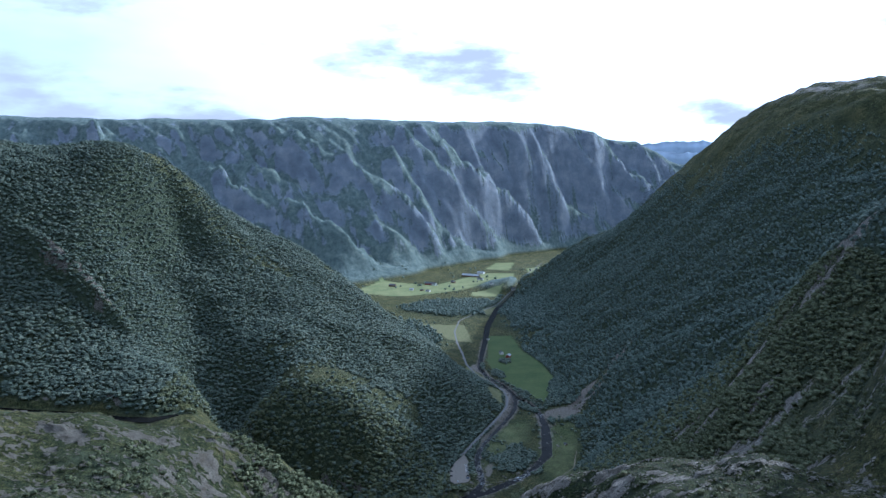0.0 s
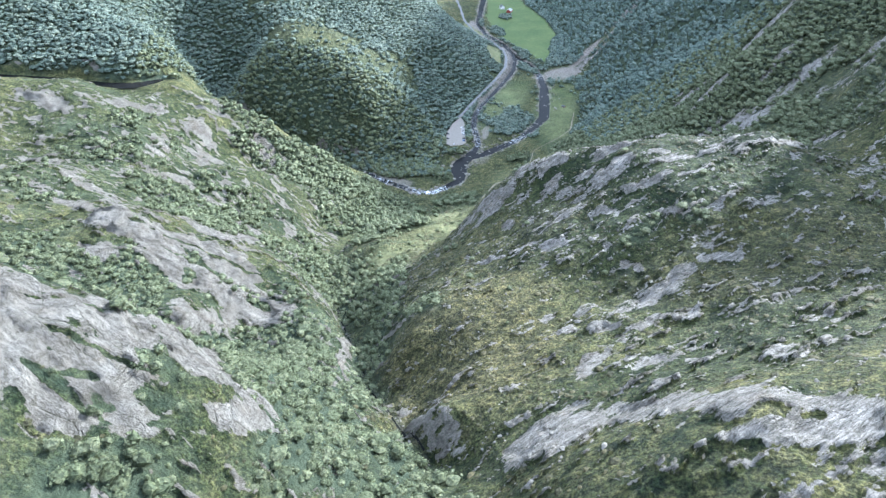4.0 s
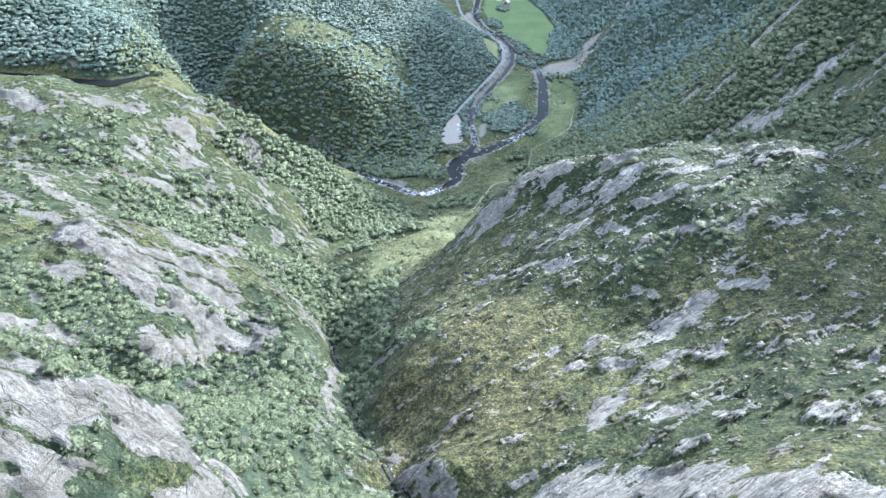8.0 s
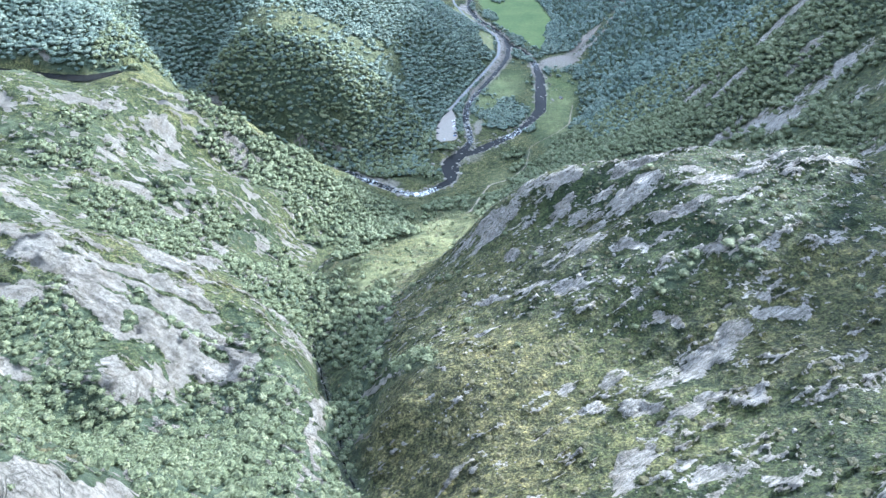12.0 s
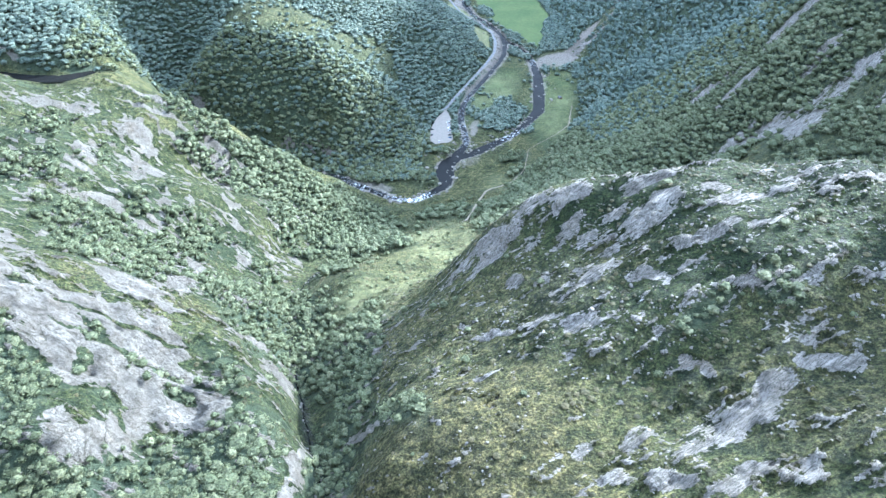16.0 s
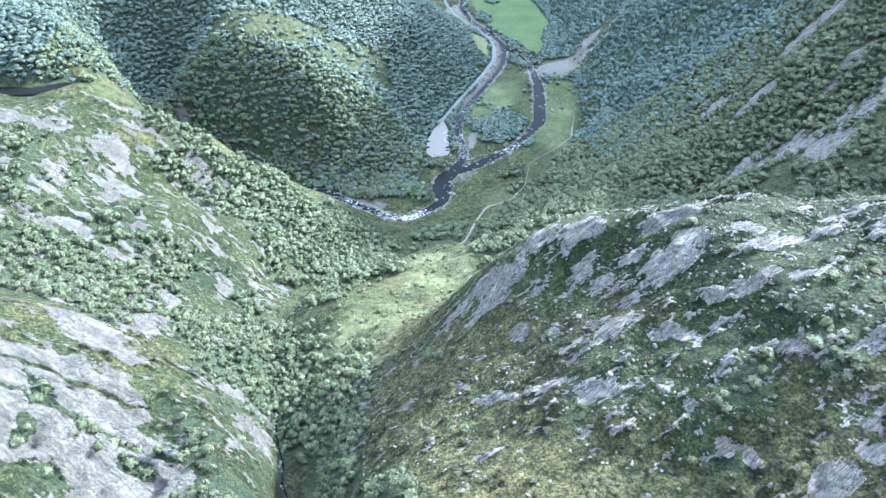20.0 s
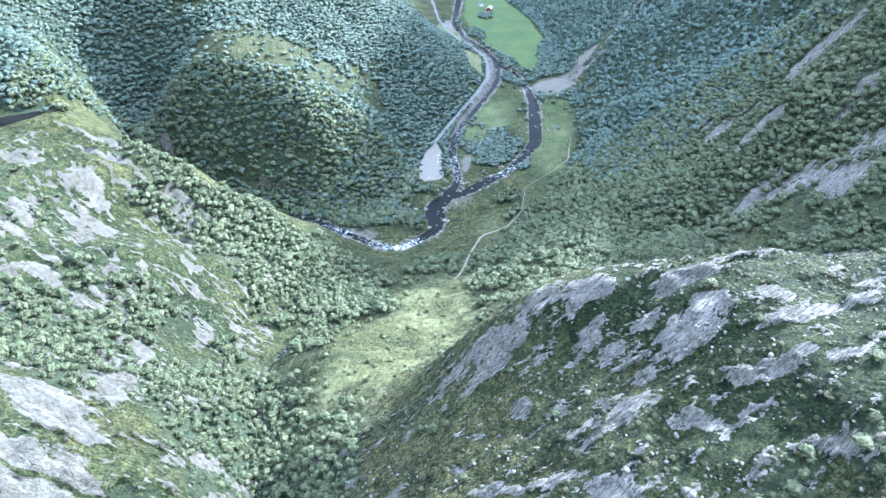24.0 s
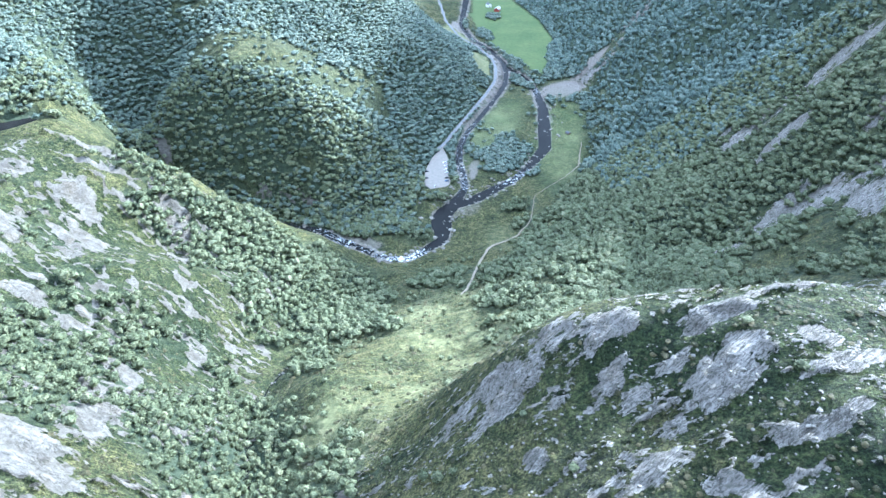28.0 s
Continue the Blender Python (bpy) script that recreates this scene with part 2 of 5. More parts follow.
    hard = calc(n, link, "ADD", calc(n, link, "MULTIPLY", run, calc(n, link, "ADD", calc(n, link, "MULTIPLY", split_at, 0.9), 0.35)), calc(n, link, "ADD", calc(n, link, "SUBTRACT", calc(n, link, "MULTIPLY", dark, 0.8), calc(n, link, "MULTIPLY", strata, calc(n, link, "MULTIPLY", split_at, 0.8))), calc(n, link, "MULTIPLY", lichen, 0.4)))
    mh = n.new("ShaderNodeMix")
    link(bare, mh.inputs["Factor"])
    link(soft, mh.inputs["A"])
    link(hard, mh.inputs["B"])
    calm = n.new("ShaderNodeMix")
    link(calc(n, link, "MAXIMUM", field_at, olive_at), calm.inputs["Factor"])
    link(mh.outputs["Result"], calm.inputs["A"])
    calm.inputs["B"].default_value = 0.5
    bumped(n, link, p, calm.outputs["Result"], 1.0, 2.6)
    return m


def leaf_material(name, dark, mid, pale, per_object=False):
    """Leaves let some of the light through; every clump or tree has its own shade."""
    m, n, link, p = material(name, 0.7, 0.2)
    if per_object:
        o = n.new("ShaderNodeObjectInfo")
        rand = o.outputs["Random"]
    else:
        g = n.new("ShaderNodeNewGeometry")
        rand = g.outputs["Random Per Island"]
    patch = cloudy(n, link, place_vector(n, link), 0.045, 3) if not per_object else rand
    fac = calc(n, link, "ADD", calc(n, link, "MULTIPLY", rand, 0.55), calc(n, link, "MULTIPLY", patch, 0.45))
    col = ramp(n, link, fac, (0.2, dark), (0.5, mid), (0.85, pale))
    # sprays of leaves: gap shade and tip light put into the colour as noise
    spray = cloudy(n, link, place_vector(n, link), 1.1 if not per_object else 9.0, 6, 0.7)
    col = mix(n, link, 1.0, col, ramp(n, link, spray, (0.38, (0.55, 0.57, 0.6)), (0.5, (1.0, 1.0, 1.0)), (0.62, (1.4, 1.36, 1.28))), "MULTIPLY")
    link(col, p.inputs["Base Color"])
    bumped(n, link, p, spray, 1.0, 1.4 if not per_object else 0.2)
    back = n.new("ShaderNodeBsdfTranslucent")
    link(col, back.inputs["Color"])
    both = n.new("ShaderNodeMixShader")
    both.inputs[0].default_value = 0.34
    link(p.outputs[0], both.inputs[1])
    link(back.outputs[0], both.inputs[2])
    link(both.outputs[0], n["Material Output"].inputs["Surface"])
    return m


def plain_material(name, colour, rough=0.8, spec=0.25, metal=0.0, scale=0.6, spread_by=0.25, relief=0.05):
    m, n, link, p = material(name, rough, spec)
    p.inputs["Metallic"].default_value = metal
    g = cloudy(n, link, place_vector(n, link), scale, 6, 0.6)
    link(ramp(n, link, g, (0.3, tuple(c * (1 - spread_by) for c in colour)), (0.7, tuple(min(1, c * (1 + spread_by)) for c in colour))), p.inputs["Base Color"])
    if relief:
        bumped(n, link, p, g, 0.5, relief)
    return m


def boulder_material():
    m, n, link, p = material("boulder_stone", 0.9, 0.2)
    vec = place_vector(n, link)
    o = n.new("ShaderNodeObjectInfo")
    g = n.new("ShaderNodeNewGeometry")
    col, run, lichen = rock_colour(n, link, vec, vec)
    shade = calc(n, link, "FRACT", calc(n, link, "ADD", o.outputs["Random"], g.outputs["Random Per Island"]))
    col = mix(n, link, 0.8, col, ramp(n, link, shade, (0.0, (0.5, 0.5, 0.48)), (1.0, (0.85, 0.84, 0.80))), "MULTIPLY")
    link(col, p.inputs["Base Color"])
    bumped(n, link, p, cloudy(n, link, vec, 1.6, 6, 0.65), 0.8, 0.25)
    return m


def water_material():
    """Dark stream water; the foam follows a mask kept on the mesh."""
    m, n, link, p = material("river_water", 0.4, 0.25)
    vec = place_vector(n, link)
    a = n.new("ShaderNodeAttribute")
    a.attribute_name = "foam"
    churn = cloudy(n, link, vec, 0.34, 9, 0.8)
    foam = band(n, link, calc(n, link, "ADD", calc(n, link, "MULTIPLY", a.outputs["Fac"], 0.62), calc(n, link, "MULTIPLY", churn, 0.75)), 0.83, 0.96)
    col = mix(n, link, foam, mix(n, link, cloudy(n, link, vec, 0.05, 4), (0.004, 0.0045, 0.0045), (0.016, 0.016, 0.015)), (0.70, 0.72, 0.72))
    link(col, p.inputs["Base Color"])
    link(calc(n, link, "ADD", calc(n, link, "MULTIPLY", foam, 0.6), 0.2), p.inputs["Roughness"])
    p.inputs["IOR"].default_value = 1.08
    bumped(n, link, p, churn, 0.6, 0.5)
    return m


GROUND = ground_material()
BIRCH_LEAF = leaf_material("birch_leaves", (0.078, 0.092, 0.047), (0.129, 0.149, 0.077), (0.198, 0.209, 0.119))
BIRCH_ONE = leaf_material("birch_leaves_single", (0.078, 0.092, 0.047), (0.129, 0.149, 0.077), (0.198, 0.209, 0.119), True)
# bluer than the birch: distance haze is put into these leaf colours
HAZED_HILL_LEAF = leaf_material("hazed_hill_leaves", (0.074, 0.102, 0.08), (0.124, 0.156, 0.118), (0.19, 0.216, 0.162))
HAZED_VALLEY_LEAF = leaf_material("hazed_valley_leaves", (0.088, 0.122, 0.104), (0.142, 0.184, 0.153), (0.204, 0.246, 0.2))
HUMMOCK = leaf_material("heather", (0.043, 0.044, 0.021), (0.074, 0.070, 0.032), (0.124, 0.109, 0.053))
BARK = plain_material("birch_bark", (0.34, 0.32, 0.29), scale=3.0, spread_by=0.5)
STONE = boulder_material()
WATER = water_material()
ASPHALT = plain_material("worn_asphalt", (0.13, 0.13, 0.125), 0.9, scale=0.25)
GRAVEL = plain_material("pale_gravel", (0.168, 0.150, 0.124), 0.95, scale=0.35, spread_by=0.18)
DIRT = plain_material("trodden_dirt", (0.17, 0.145, 0.10), 0.95, scale=0.3)
WHITE_BOARD = plain_material("white_boarding", (0.74, 0.73, 0.70), scale=0.8, spread_by=0.08)
RED_BOARD = plain_material("red_boarding", (0.26, 0.055, 0.04), scale=0.8)
BROWN_BOARD = plain_material("brown_boarding", (0.16, 0.105, 0.065), scale=0.8)
SLATE = plain_material("dark_roofing", (0.11, 0.11, 0.115), scale=0.5)
TIN = plain_material("grey_sheet_roofing", (0.34, 0.35, 0.36), 0.5, scale=0.3, spread_by=0.12)
GLASS = plain_material("dark_window_glass", (0.03, 0.035, 0.04), 0.08, 0.5, spread_by=0.1, relief=0)
CHROME = plain_material("grey_alloy", (0.45, 0.45, 0.46), 0.35, 0.5, 0.8, spread_by=0.05, relief=0)
TYRE = plain_material("tyre_rubber", (0.02, 0.02, 0.02), 0.9, relief=0)

# ---- relief: crest, valley and foot lines in plan, joined by a smooth surface ----
LINES = {
    # near ground, left of the gully
    "slab_brow": ((-190, 40, 345), (-150, 110, 318), (-124, 150, 302), (-106, 138, 303), (-93, 150, 287), (-84, 148, 283), (-73, 150, 262), (-56, 150, 247)),
    "slab_face": ((-150, 60, 335), (-88, 114, 300), (-78, 105, 289), (-65, 121, 284)),
    "slab_back": ((-190, 190, 262), (-140, 185, 255), (-112, 180, 246), (-79, 177, 242), (-55, 190, 215)),
    "shrub_hollow": ((-290, 280, 232), (-215, 275, 216), (-175, 262, 203), (-140, 235, 193), (-95, 235, 183), (-62, 240, 182)),
    "pale_knob": ((-330, 350, 215), (-217, 330, 199), (-195, 347, 203), (-169, 345, 189), (-132, 340, 178), (-101, 312, 164), (-93, 340, 157)),
    "knob_face": ((-133, 255, 203), (-129, 255, 187), (-105, 275, 172)),
    "gully_edge": ((-24, 160, 214), (-48, 215, 194), (-55, 266, 171), (-70, 310, 152), (-85, 352, 130), (-96, 359, 137)),
    "knob_back": ((-300, 420, 190), (-230, 410, 172), (-180, 415, 150), (-130, 410, 130), (-104, 420, 108)),
    # the stream in the gully, from the head of the cwm down to the river
    "gully": ((10, 40, 262), (0, 110, 236), (-9, 160, 204), (-30, 205, 187), (-40, 235, 172), (-46, 264, 157), (-55, 290, 141), (-66, 330, 119), (-80, 375, 104), (-88, 410, 95), (-95, 440, 86), (-97, 480, 71), (-84, 520, 58), (-61, 570, 43), (-48, 640, 22), (-40, 690, 8)),
    "left_bank": ((-360, 480, 160), (-295, 439, 184), (-240, 470, 150), (-200, 500, 122), (-150, 510, 92), (-115, 530, 64)),
    "long_ridge": ((-700, 470, 260), (-500, 500, 200), (-397, 560, 157), (-350, 610, 164), (-300, 590, 153), (-262, 562, 146), (-225, 572, 118), (-182, 566, 114), (-150, 590, 84), (-96, 585, 45)),
    "ridge_crest": ((-310, 695, 150), (-288, 700, 148), (-240, 705, 122), (-195, 696, 104), (-146, 700, 64), (-100, 712, 32), (-70, 718, 12)),
    "ridge_brow": ((-257, 585, 132), (-224, 624, 114), (-187, 611, 82), (-130, 630, 60), (-70, 650, 28), (-28, 660, 22)),
    "upper_river": ((-900, 760, 190), (-650, 720, 165), (-474, 706, 156), (-410, 698, 154), (-342, 679, 150), (-310, 680, 148)),
    "upper_bank": ((-800, 690, 205), (-600, 672, 178), (-470, 664, 168), (-400, 668, 166), (-362, 664, 160)),
    # centre hump and the dome
    "hump": ((-17, 157, 224), (15, 188, 215), (24, 216, 211), (10, 240, 205), (-19, 239, 195), (-10, 280, 185), (10, 300, 187), (49, 307, 205), (74, 353, 208)),
    "hump_foot": ((-36, 300, 152), (-42, 340, 134), (-50, 378, 118), (-16, 388, 134), (5, 390, 152), (29, 392, 184), (57, 394, 206)),
    "dome_crest": ((79, 398, 214), (93, 384, 223), (115, 388, 225), (135, 387, 228), (165, 372, 236), (195, 351, 247), (210, 346, 240), (230, 345, 231)),
    "dome_shoulder": ((116, 346, 237), (150, 342, 241), (134, 292, 243), (133, 243, 238), (101, 197, 238), (112, 161, 262), (135, 150, 275)),
    "near_rocks": ((43, 121, 264), (58, 139, 252), (62, 186, 230), (76, 239, 216), (90, 290, 226)),
    "near_slab": ((10, 85, 262), (40, 95, 280), (74, 109, 290), (87, 93, 297), (140, 90, 310), (220, 100, 325), (300, 60, 350)),
    "right_bench": ((180, 200, 262), (215, 260, 254), (225, 305, 246), (260, 340, 236), (300, 300, 275), (360, 200, 330)),
    # unseen spur added out of view to throw shadow on the right bench
    "unseen_shade_spur": ((326, 318, 325), (332, 340, 347), (338, 370, 357), (342, 405, 361), (340, 432, 350), (345, 455, 311)),
    "dome_back": ((57, 420, 180), (90, 430, 178), (130, 440, 172), (170, 450, 168), (205, 450, 180)),
    # meadow between dome and river
    "meadow": ((-60, 470, 92), (7, 462, 98), (30, 500, 84), (-48, 543, 55), (-20, 557, 55), (52, 600, 52), (43, 625, 38), (60, 690, 20), (92, 737, 10), (120, 815, 5)),
    "meadow_edge": ((60, 470, 128), (110, 520, 110), (120, 600, 78), (150, 690, 50), (150, 760, 22)),
    # right side of the valley
    "right_rib_low": ((199, 580, 96), (220, 578, 113), (251, 570, 142), (288, 560, 177), (350, 540, 240), (460, 500, 340)),
    "right_hollow": ((205, 535, 140), (235, 478, 176), (253, 500, 184), (300, 490, 218)),
    "right_near": ((274, 420, 222), (304, 445, 248), (328, 470, 268), (357, 470, 296), (430, 430, 350), (600, 380, 450)),
    "right_rib_high": ((190, 676, 81), (242, 680, 100), (268, 690, 118), (282, 660, 158), (329, 740, 158), (421, 730, 300), (481, 705, 380), (640, 690, 470)),
    "right_foot": ((150, 850, 4), (195, 900, 9), (225, 990, 8), (240, 1100, 6), (215, 1180, 2), (235, 1317, 2), (215, 1450, -2), (200, 1725, -8), (230, 2000, -12), (260, 2290, -16)),
    "right_slope": ((240, 944, 35), (330, 985, 82), (366, 901, 130), (300, 1200, 45), (330, 1400, 60), (330, 1700, 70), (340, 2000, 85)),
    "right_mid": ((500, 950, 210), (520, 1200, 200), (540, 1500, 235), (520, 1800, 230), (480, 2100, 190)),
    # near half is unseen: its heights are added to shape where sunlight falls
    "right_crest": ((340, 2500, 60), (418, 2300, 135), (586, 2200, 240), (690, 2140, 345), (768, 2100, 440), (820, 1900, 545), (861, 1700, 597), (911, 1500, 600), (935, 1320, 565), (985, 1140, 440), (960, 960, 410), (840, 810, 470), (820, 745, 580), (812, 700, 590), (800, 600, 596), (760, 480, 560), (720, 300, 480), (700, 100, 470), (500, -200, 480)),
    "right_top": ((1300, 1900, 620), (1350, 1300, 600), (1300, 950, 460), (1150, 560, 600), (1200, 100, 640)),
    "right_behind": ((560, 2700, 20), (900, 2700, 120), (1100, 2600, 320), (1500, 2500, 500), (1300, 3200, 30), (1900, 3200, 350)),
    # river flat, river and road
    "river_flat": ((-95, 746, 9), (-58, 719, 7), (-22, 703, 5), (20, 738, 1), (18, 785, -1), (50, 858, -1), (46, 933, -1), (90, 1054, -2), (124, 1131, -3), (129, 1209, -4), (87, 1339, -7), (72, 1415, -9), (86, 1534, -11), (110, 1700, -14), (150, 2000, -18), (220, 2330, -20)),
    "right_channel": ((76, 833, -1), (132, 902, -1), (159, 992, -2), (166, 1080, -2), (140, 1180, -3)),
    "car_park": ((4, 850, 0), (10, 841, 0), (29, 849, 0), (30, 881, 0), (26, 934, 0)),
    "road_bank": ((34, 965, 1), (58, 1021, 1), (88, 1094, 1), (108, 1156, 0), (110, 1225, 0), (90, 1289, -2), (60, 1345, -4), (40, 1438, -6)),
    # wooded hill and ravine on the left
    "ravine": ((-400, 1010, 172), (-345, 920, 100), (-310, 850, 66), (-262, 800, 42), (-205, 765, 26), (-150, 752, 16), (-95, 746, 9)),
    "hill_edge": ((-470, 1150, 300), (-400, 1090, 240), (-330, 1080, 215), (-285, 960, 150), (-254, 868, 112), (-238, 838, 110), (-185, 815, 98), (-112, 811, 86), (-70, 830, 62), (-44, 863, 52), (-10, 890, 12)),
    "hill_wall": ((-290, 880, 70), (-244, 812, 48), (-190, 792, 36), (-120, 786, 28), (-67, 792, 22), (-20, 806, 8)),
    "hill_back": ((-154, 983, 123), (-80, 960, 92), (13, 1057, 55), (50, 1120, 34), (20, 1180, 62)),
    "hill_skyline": ((-700, 1150, 470), (-590, 1080, 442), (-539, 1080, 420), (-470, 1200, 388), (-388, 1300, 303), (-310, 1350, 279), (-212, 1300, 210), (-97, 1250, 134), (-10, 1210, 80), (50, 1190, 35)),
    "hill_rear": ((-60, 1450, 60), (-250, 1600, 120), (-500, 1600, 260), (-800, 1500, 380)),
    "hill_foot": ((35, 1480, -7), (-40, 1600, -11), (-90, 1900, -14), (-190, 2200, -17), (-400, 2420, -17), (-800, 2300, 0)),
    "left_wall": ((-330, 712, 160), (-318, 735, 158), (-310, 765, 156), (-345, 800, 170), (-378, 852, 160), (-420, 940, 200), (-500, 1050, 300)),
    "left_heights": ((-480, 735, 165), (-600, 800, 215), (-600, 900, 290), (-560, 1000, 370), (-800, 900, 400), (-1000, 700, 380), (-900, 400, 400), (-700, 100, 430), (-500, -200, 450), (-400, 100, 380), (-420, 280, 300)),
    # ground behind the start
    "behind": ((-250, -120, 400), (-80, -100, 300), (0, -80, 280), (100, -60, 320), (250, -120, 400), (0, -300, 330), (0, -900, 420), (1500, -900, 600), (-1500, -900, 560), (-1800, 300, 560)),
    # far valley floor, far wall and plateau
    "far_flat": ((-120, 2300, -19), (0, 2600, -20), (150, 2900, -20), (350, 3200, -20), (560, 3300, -20), (420, 2700, -20), (830, 3800, -22), (1100, 3700, -22), (1900, 3900, -22)),
    "wall_foot": ((-1800, 2150, 60), (-1200, 2300, 40), (-760, 2470, 5), (-330, 2630, -10), (-205, 2770, -10), (-68, 3012, -10), (177, 3300, -10), (338, 3520, -10), (679, 3800, -10), (1150, 4030, -10), (2000, 4200, -10)),
    "wall_bench": ((-1850, 2450, 330), (-1250, 2600, 250), (-800, 2720, 200), (-400, 2860, 160), (-190, 3000, 150), (-20, 3170, 150), (210, 3420, 150), (390, 3640, 140), (750, 3930, 140), (1250, 4170, 140)),
    "wall_upper": ((-1900, 2800, 560), (-1500, 2850, 530), (-1050, 2980, 500), (-600, 3080, 500), (-230, 3230, 500), (190, 3580, 500), (430, 3770, 500), (850, 4070, 460), (1000, 4200, 440), (1260, 4310, 420), (1560, 4440, 330)),
    "wall_brow": ((-2300, 2950, 710), (-1951, 3000, 700), (-1703, 3000, 688), (-1373, 3100, 692), (-1019, 3200, 686), (-640, 3300, 706), (-245, 3450, 697), (204, 3750, 705), (471, 3900, 708), (700, 4050, 690), (924, 4200, 666), (1065, 4350, 628), (1274, 4450, 615), (1440, 4500, 540), (1608, 4560, 460)),
    "plateau": ((-2600, 4200, 700), (-1200, 4200, 695), (0, 4500, 690), (900, 4800, 640), (1500, 5000, 655), (2300, 4900, 670), (2900, 4400, 600)),
}


def smooth(v, lo, hi):
    t = np.clip((v - lo) / (hi - lo), 0, 1)
    return t * t * (3 - 2 * t)


TURNS = np.random.RandomState(5).rand(256, 256).astype(np.float32) * 6.2832
TURN_X, TURN_Y = np.cos(TURNS).ravel(), np.sin(TURNS).ravel()


def grain(x, y, size, seed=0):
    """Gradient noise of the given cell size, about -1..1."""
    x, y = np.asarray(x, np.float32) / np.float32(size) + np.float32(seed * 3.37 % 91), np.asarray(y, np.float32) / np.float32(size) + np.float32(seed * 7.91 % 83)
    i, j = np.floor(x), np.floor(y)
    u, v = x - i, y - j
    i, j = i.astype(np.int32) + seed * 57, j.astype(np.int32) + seed * 131
    su, sv = u * u * u * (u * (u * 6 - 15) + 10), v * v * v * (v * (v * 6 - 15) + 10)
    corner = []
    for a in (0, 1):
        for b in (0, 1):
            k = (((i + a) & 255) << 8) + ((j + b) & 255)
            corner.append((u - a) * TURN_X[k] + (v - b) * TURN_Y[k])
    low = corner[0] + sv * (corner[1] - corner[0])
    high = corner[2] + sv * (corner[3] - corner[2])
    return (low + su * (high - low)) * np.float32(1.5)


def layers(x, y, size, octaves, seed=0, fall=0.5):
    out, gain = 0, 1.0
    for k in range(octaves):
        out = out + gain * grain(x, y, size / 2 ** k, seed + 17 * k)
        gain *= fall
    return out


def ridges(x, y, size, octaves, seed=0):
    """Sharp-crested relief, 0..1."""
    out, gain, total = 0, 1.0, 0
    for k in range(octaves):
        out = out + gain * (1 - np.abs(grain(x, y, size / 2 ** k, seed + 31 * k)) * 1.6)
        total += gain
        gain *= 0.5
    return out / total


def blocks(x, y, size, seed=0):
    """Irregular jointed blocks: a height of its own for each, 0..1, and how near its joint is, 1 at the joint."""
    u, v = np.asarray(x, np.float32) / np.float32(size), np.asarray(y, np.float32) / np.float32(size)
    i, j = np.floor(u).astype(np.int32), np.floor(v).astype(np.int32)
    first, second, own = np.full(u.shape, 9, np.float32), np.full(u.shape, 9, np.float32), np.zeros(u.shape, np.float32)
    for a in (-1, 0, 1):
        for b in (-1, 0, 1):
            k = (((i + a + seed * 29) & 255) << 8) + ((j + b + seed * 67) & 255)
            d = np.hypot(i + a + 0.5 + 0.45 * TURN_X[k] - u, j + b + 0.5 + 0.45 * TURN_Y[k] - v)
            nearer = d < first
            second = np.where(nearer, first, np.minimum(second, d))
            own = np.where(nearer, TURNS.ravel()[k] / 6.2832, own)
            first = np.where(nearer, d, first)
    return own, 1 - np.clip((second - first) / 0.16, 0, 1)


def spread(points, step):
    out = [points[0]]
    for a, b in zip(points, points[1:]):
        far = math.dist(a[:2], b[:2])
        n = max(1, round(far / step(a)))
        out += [tuple(p + (q - p) * k / n for p, q in zip(a, b)) for k in range(1, n + 1)]
    return out


def solve_relief():
    pts = [p for line in LINES.values() for p in spread(line, lambda a: max(14, 0.07 * math.hypot(a[0], a[1])))]
    pts = np.array(pts, float)
    keep = []
    for n, p in enumerate(pts):  # drop near-doubles
        if all(math.hypot(*(pts[m, :2] - p[:2])) > 4 for m in keep):
            keep.append(n)
    pts = pts[keep]
    soft = 6.0 + 0.018 * np.hypot(pts[:, 0], pts[:, 1])
    d = np.hypot(pts[:, None, 0] - pts[None, :, 0], pts[:, None, 1] - pts[None, :, 1])
    n = len(pts)
    a = np.zeros((n + 3, n + 3))
    a[:n, :n] = np.sqrt(d * d + soft[None, :] ** 2)
    a[:n, :n] -= np.diag(np.full(n, 0.6))
    a[:n, n], a[:n, n + 1], a[:n, n + 2] = 1, pts[:, 0] / 1000, pts[:, 1] / 1000
    a[n:, :n] = a[:n, n:].T
    w = np.linalg.solve(a, np.r_[pts[:, 2], 0, 0, 0])
    return pts, soft, w


PTS, SOFT, WEIGHTS = solve_relief()


def base_height(x, y):
    x, y = np.asarray(x, float), np.asarray(y, float)
    shape = x.shape
    x, y = x.ravel(), y.ravel()
    out = np.empty(len(x))
    n = len(PTS)
    own = (PTS[:, 0] ** 2 + PTS[:, 1] ** 2 + SOFT ** 2)[None]
    for s in range(0, len(x), 16384):
        p, q = x[s:s + 16384], y[s:s + 16384]
        d = np.stack([p, q], 1) @ (-2 * PTS[:, :2].T)  # squared distances by one matrix product
        d += own
        d += (p * p + q * q)[:, None]
        np.sqrt(np.maximum(d, 0, out=d), out=d)
        out[s:s + 16384] = d @ WEIGHTS[:n] + WEIGHTS[n] + WEIGHTS[n + 1] * p / 1000 + WEIGHTS[n + 2] * q / 1000
    return out.reshape(shape)

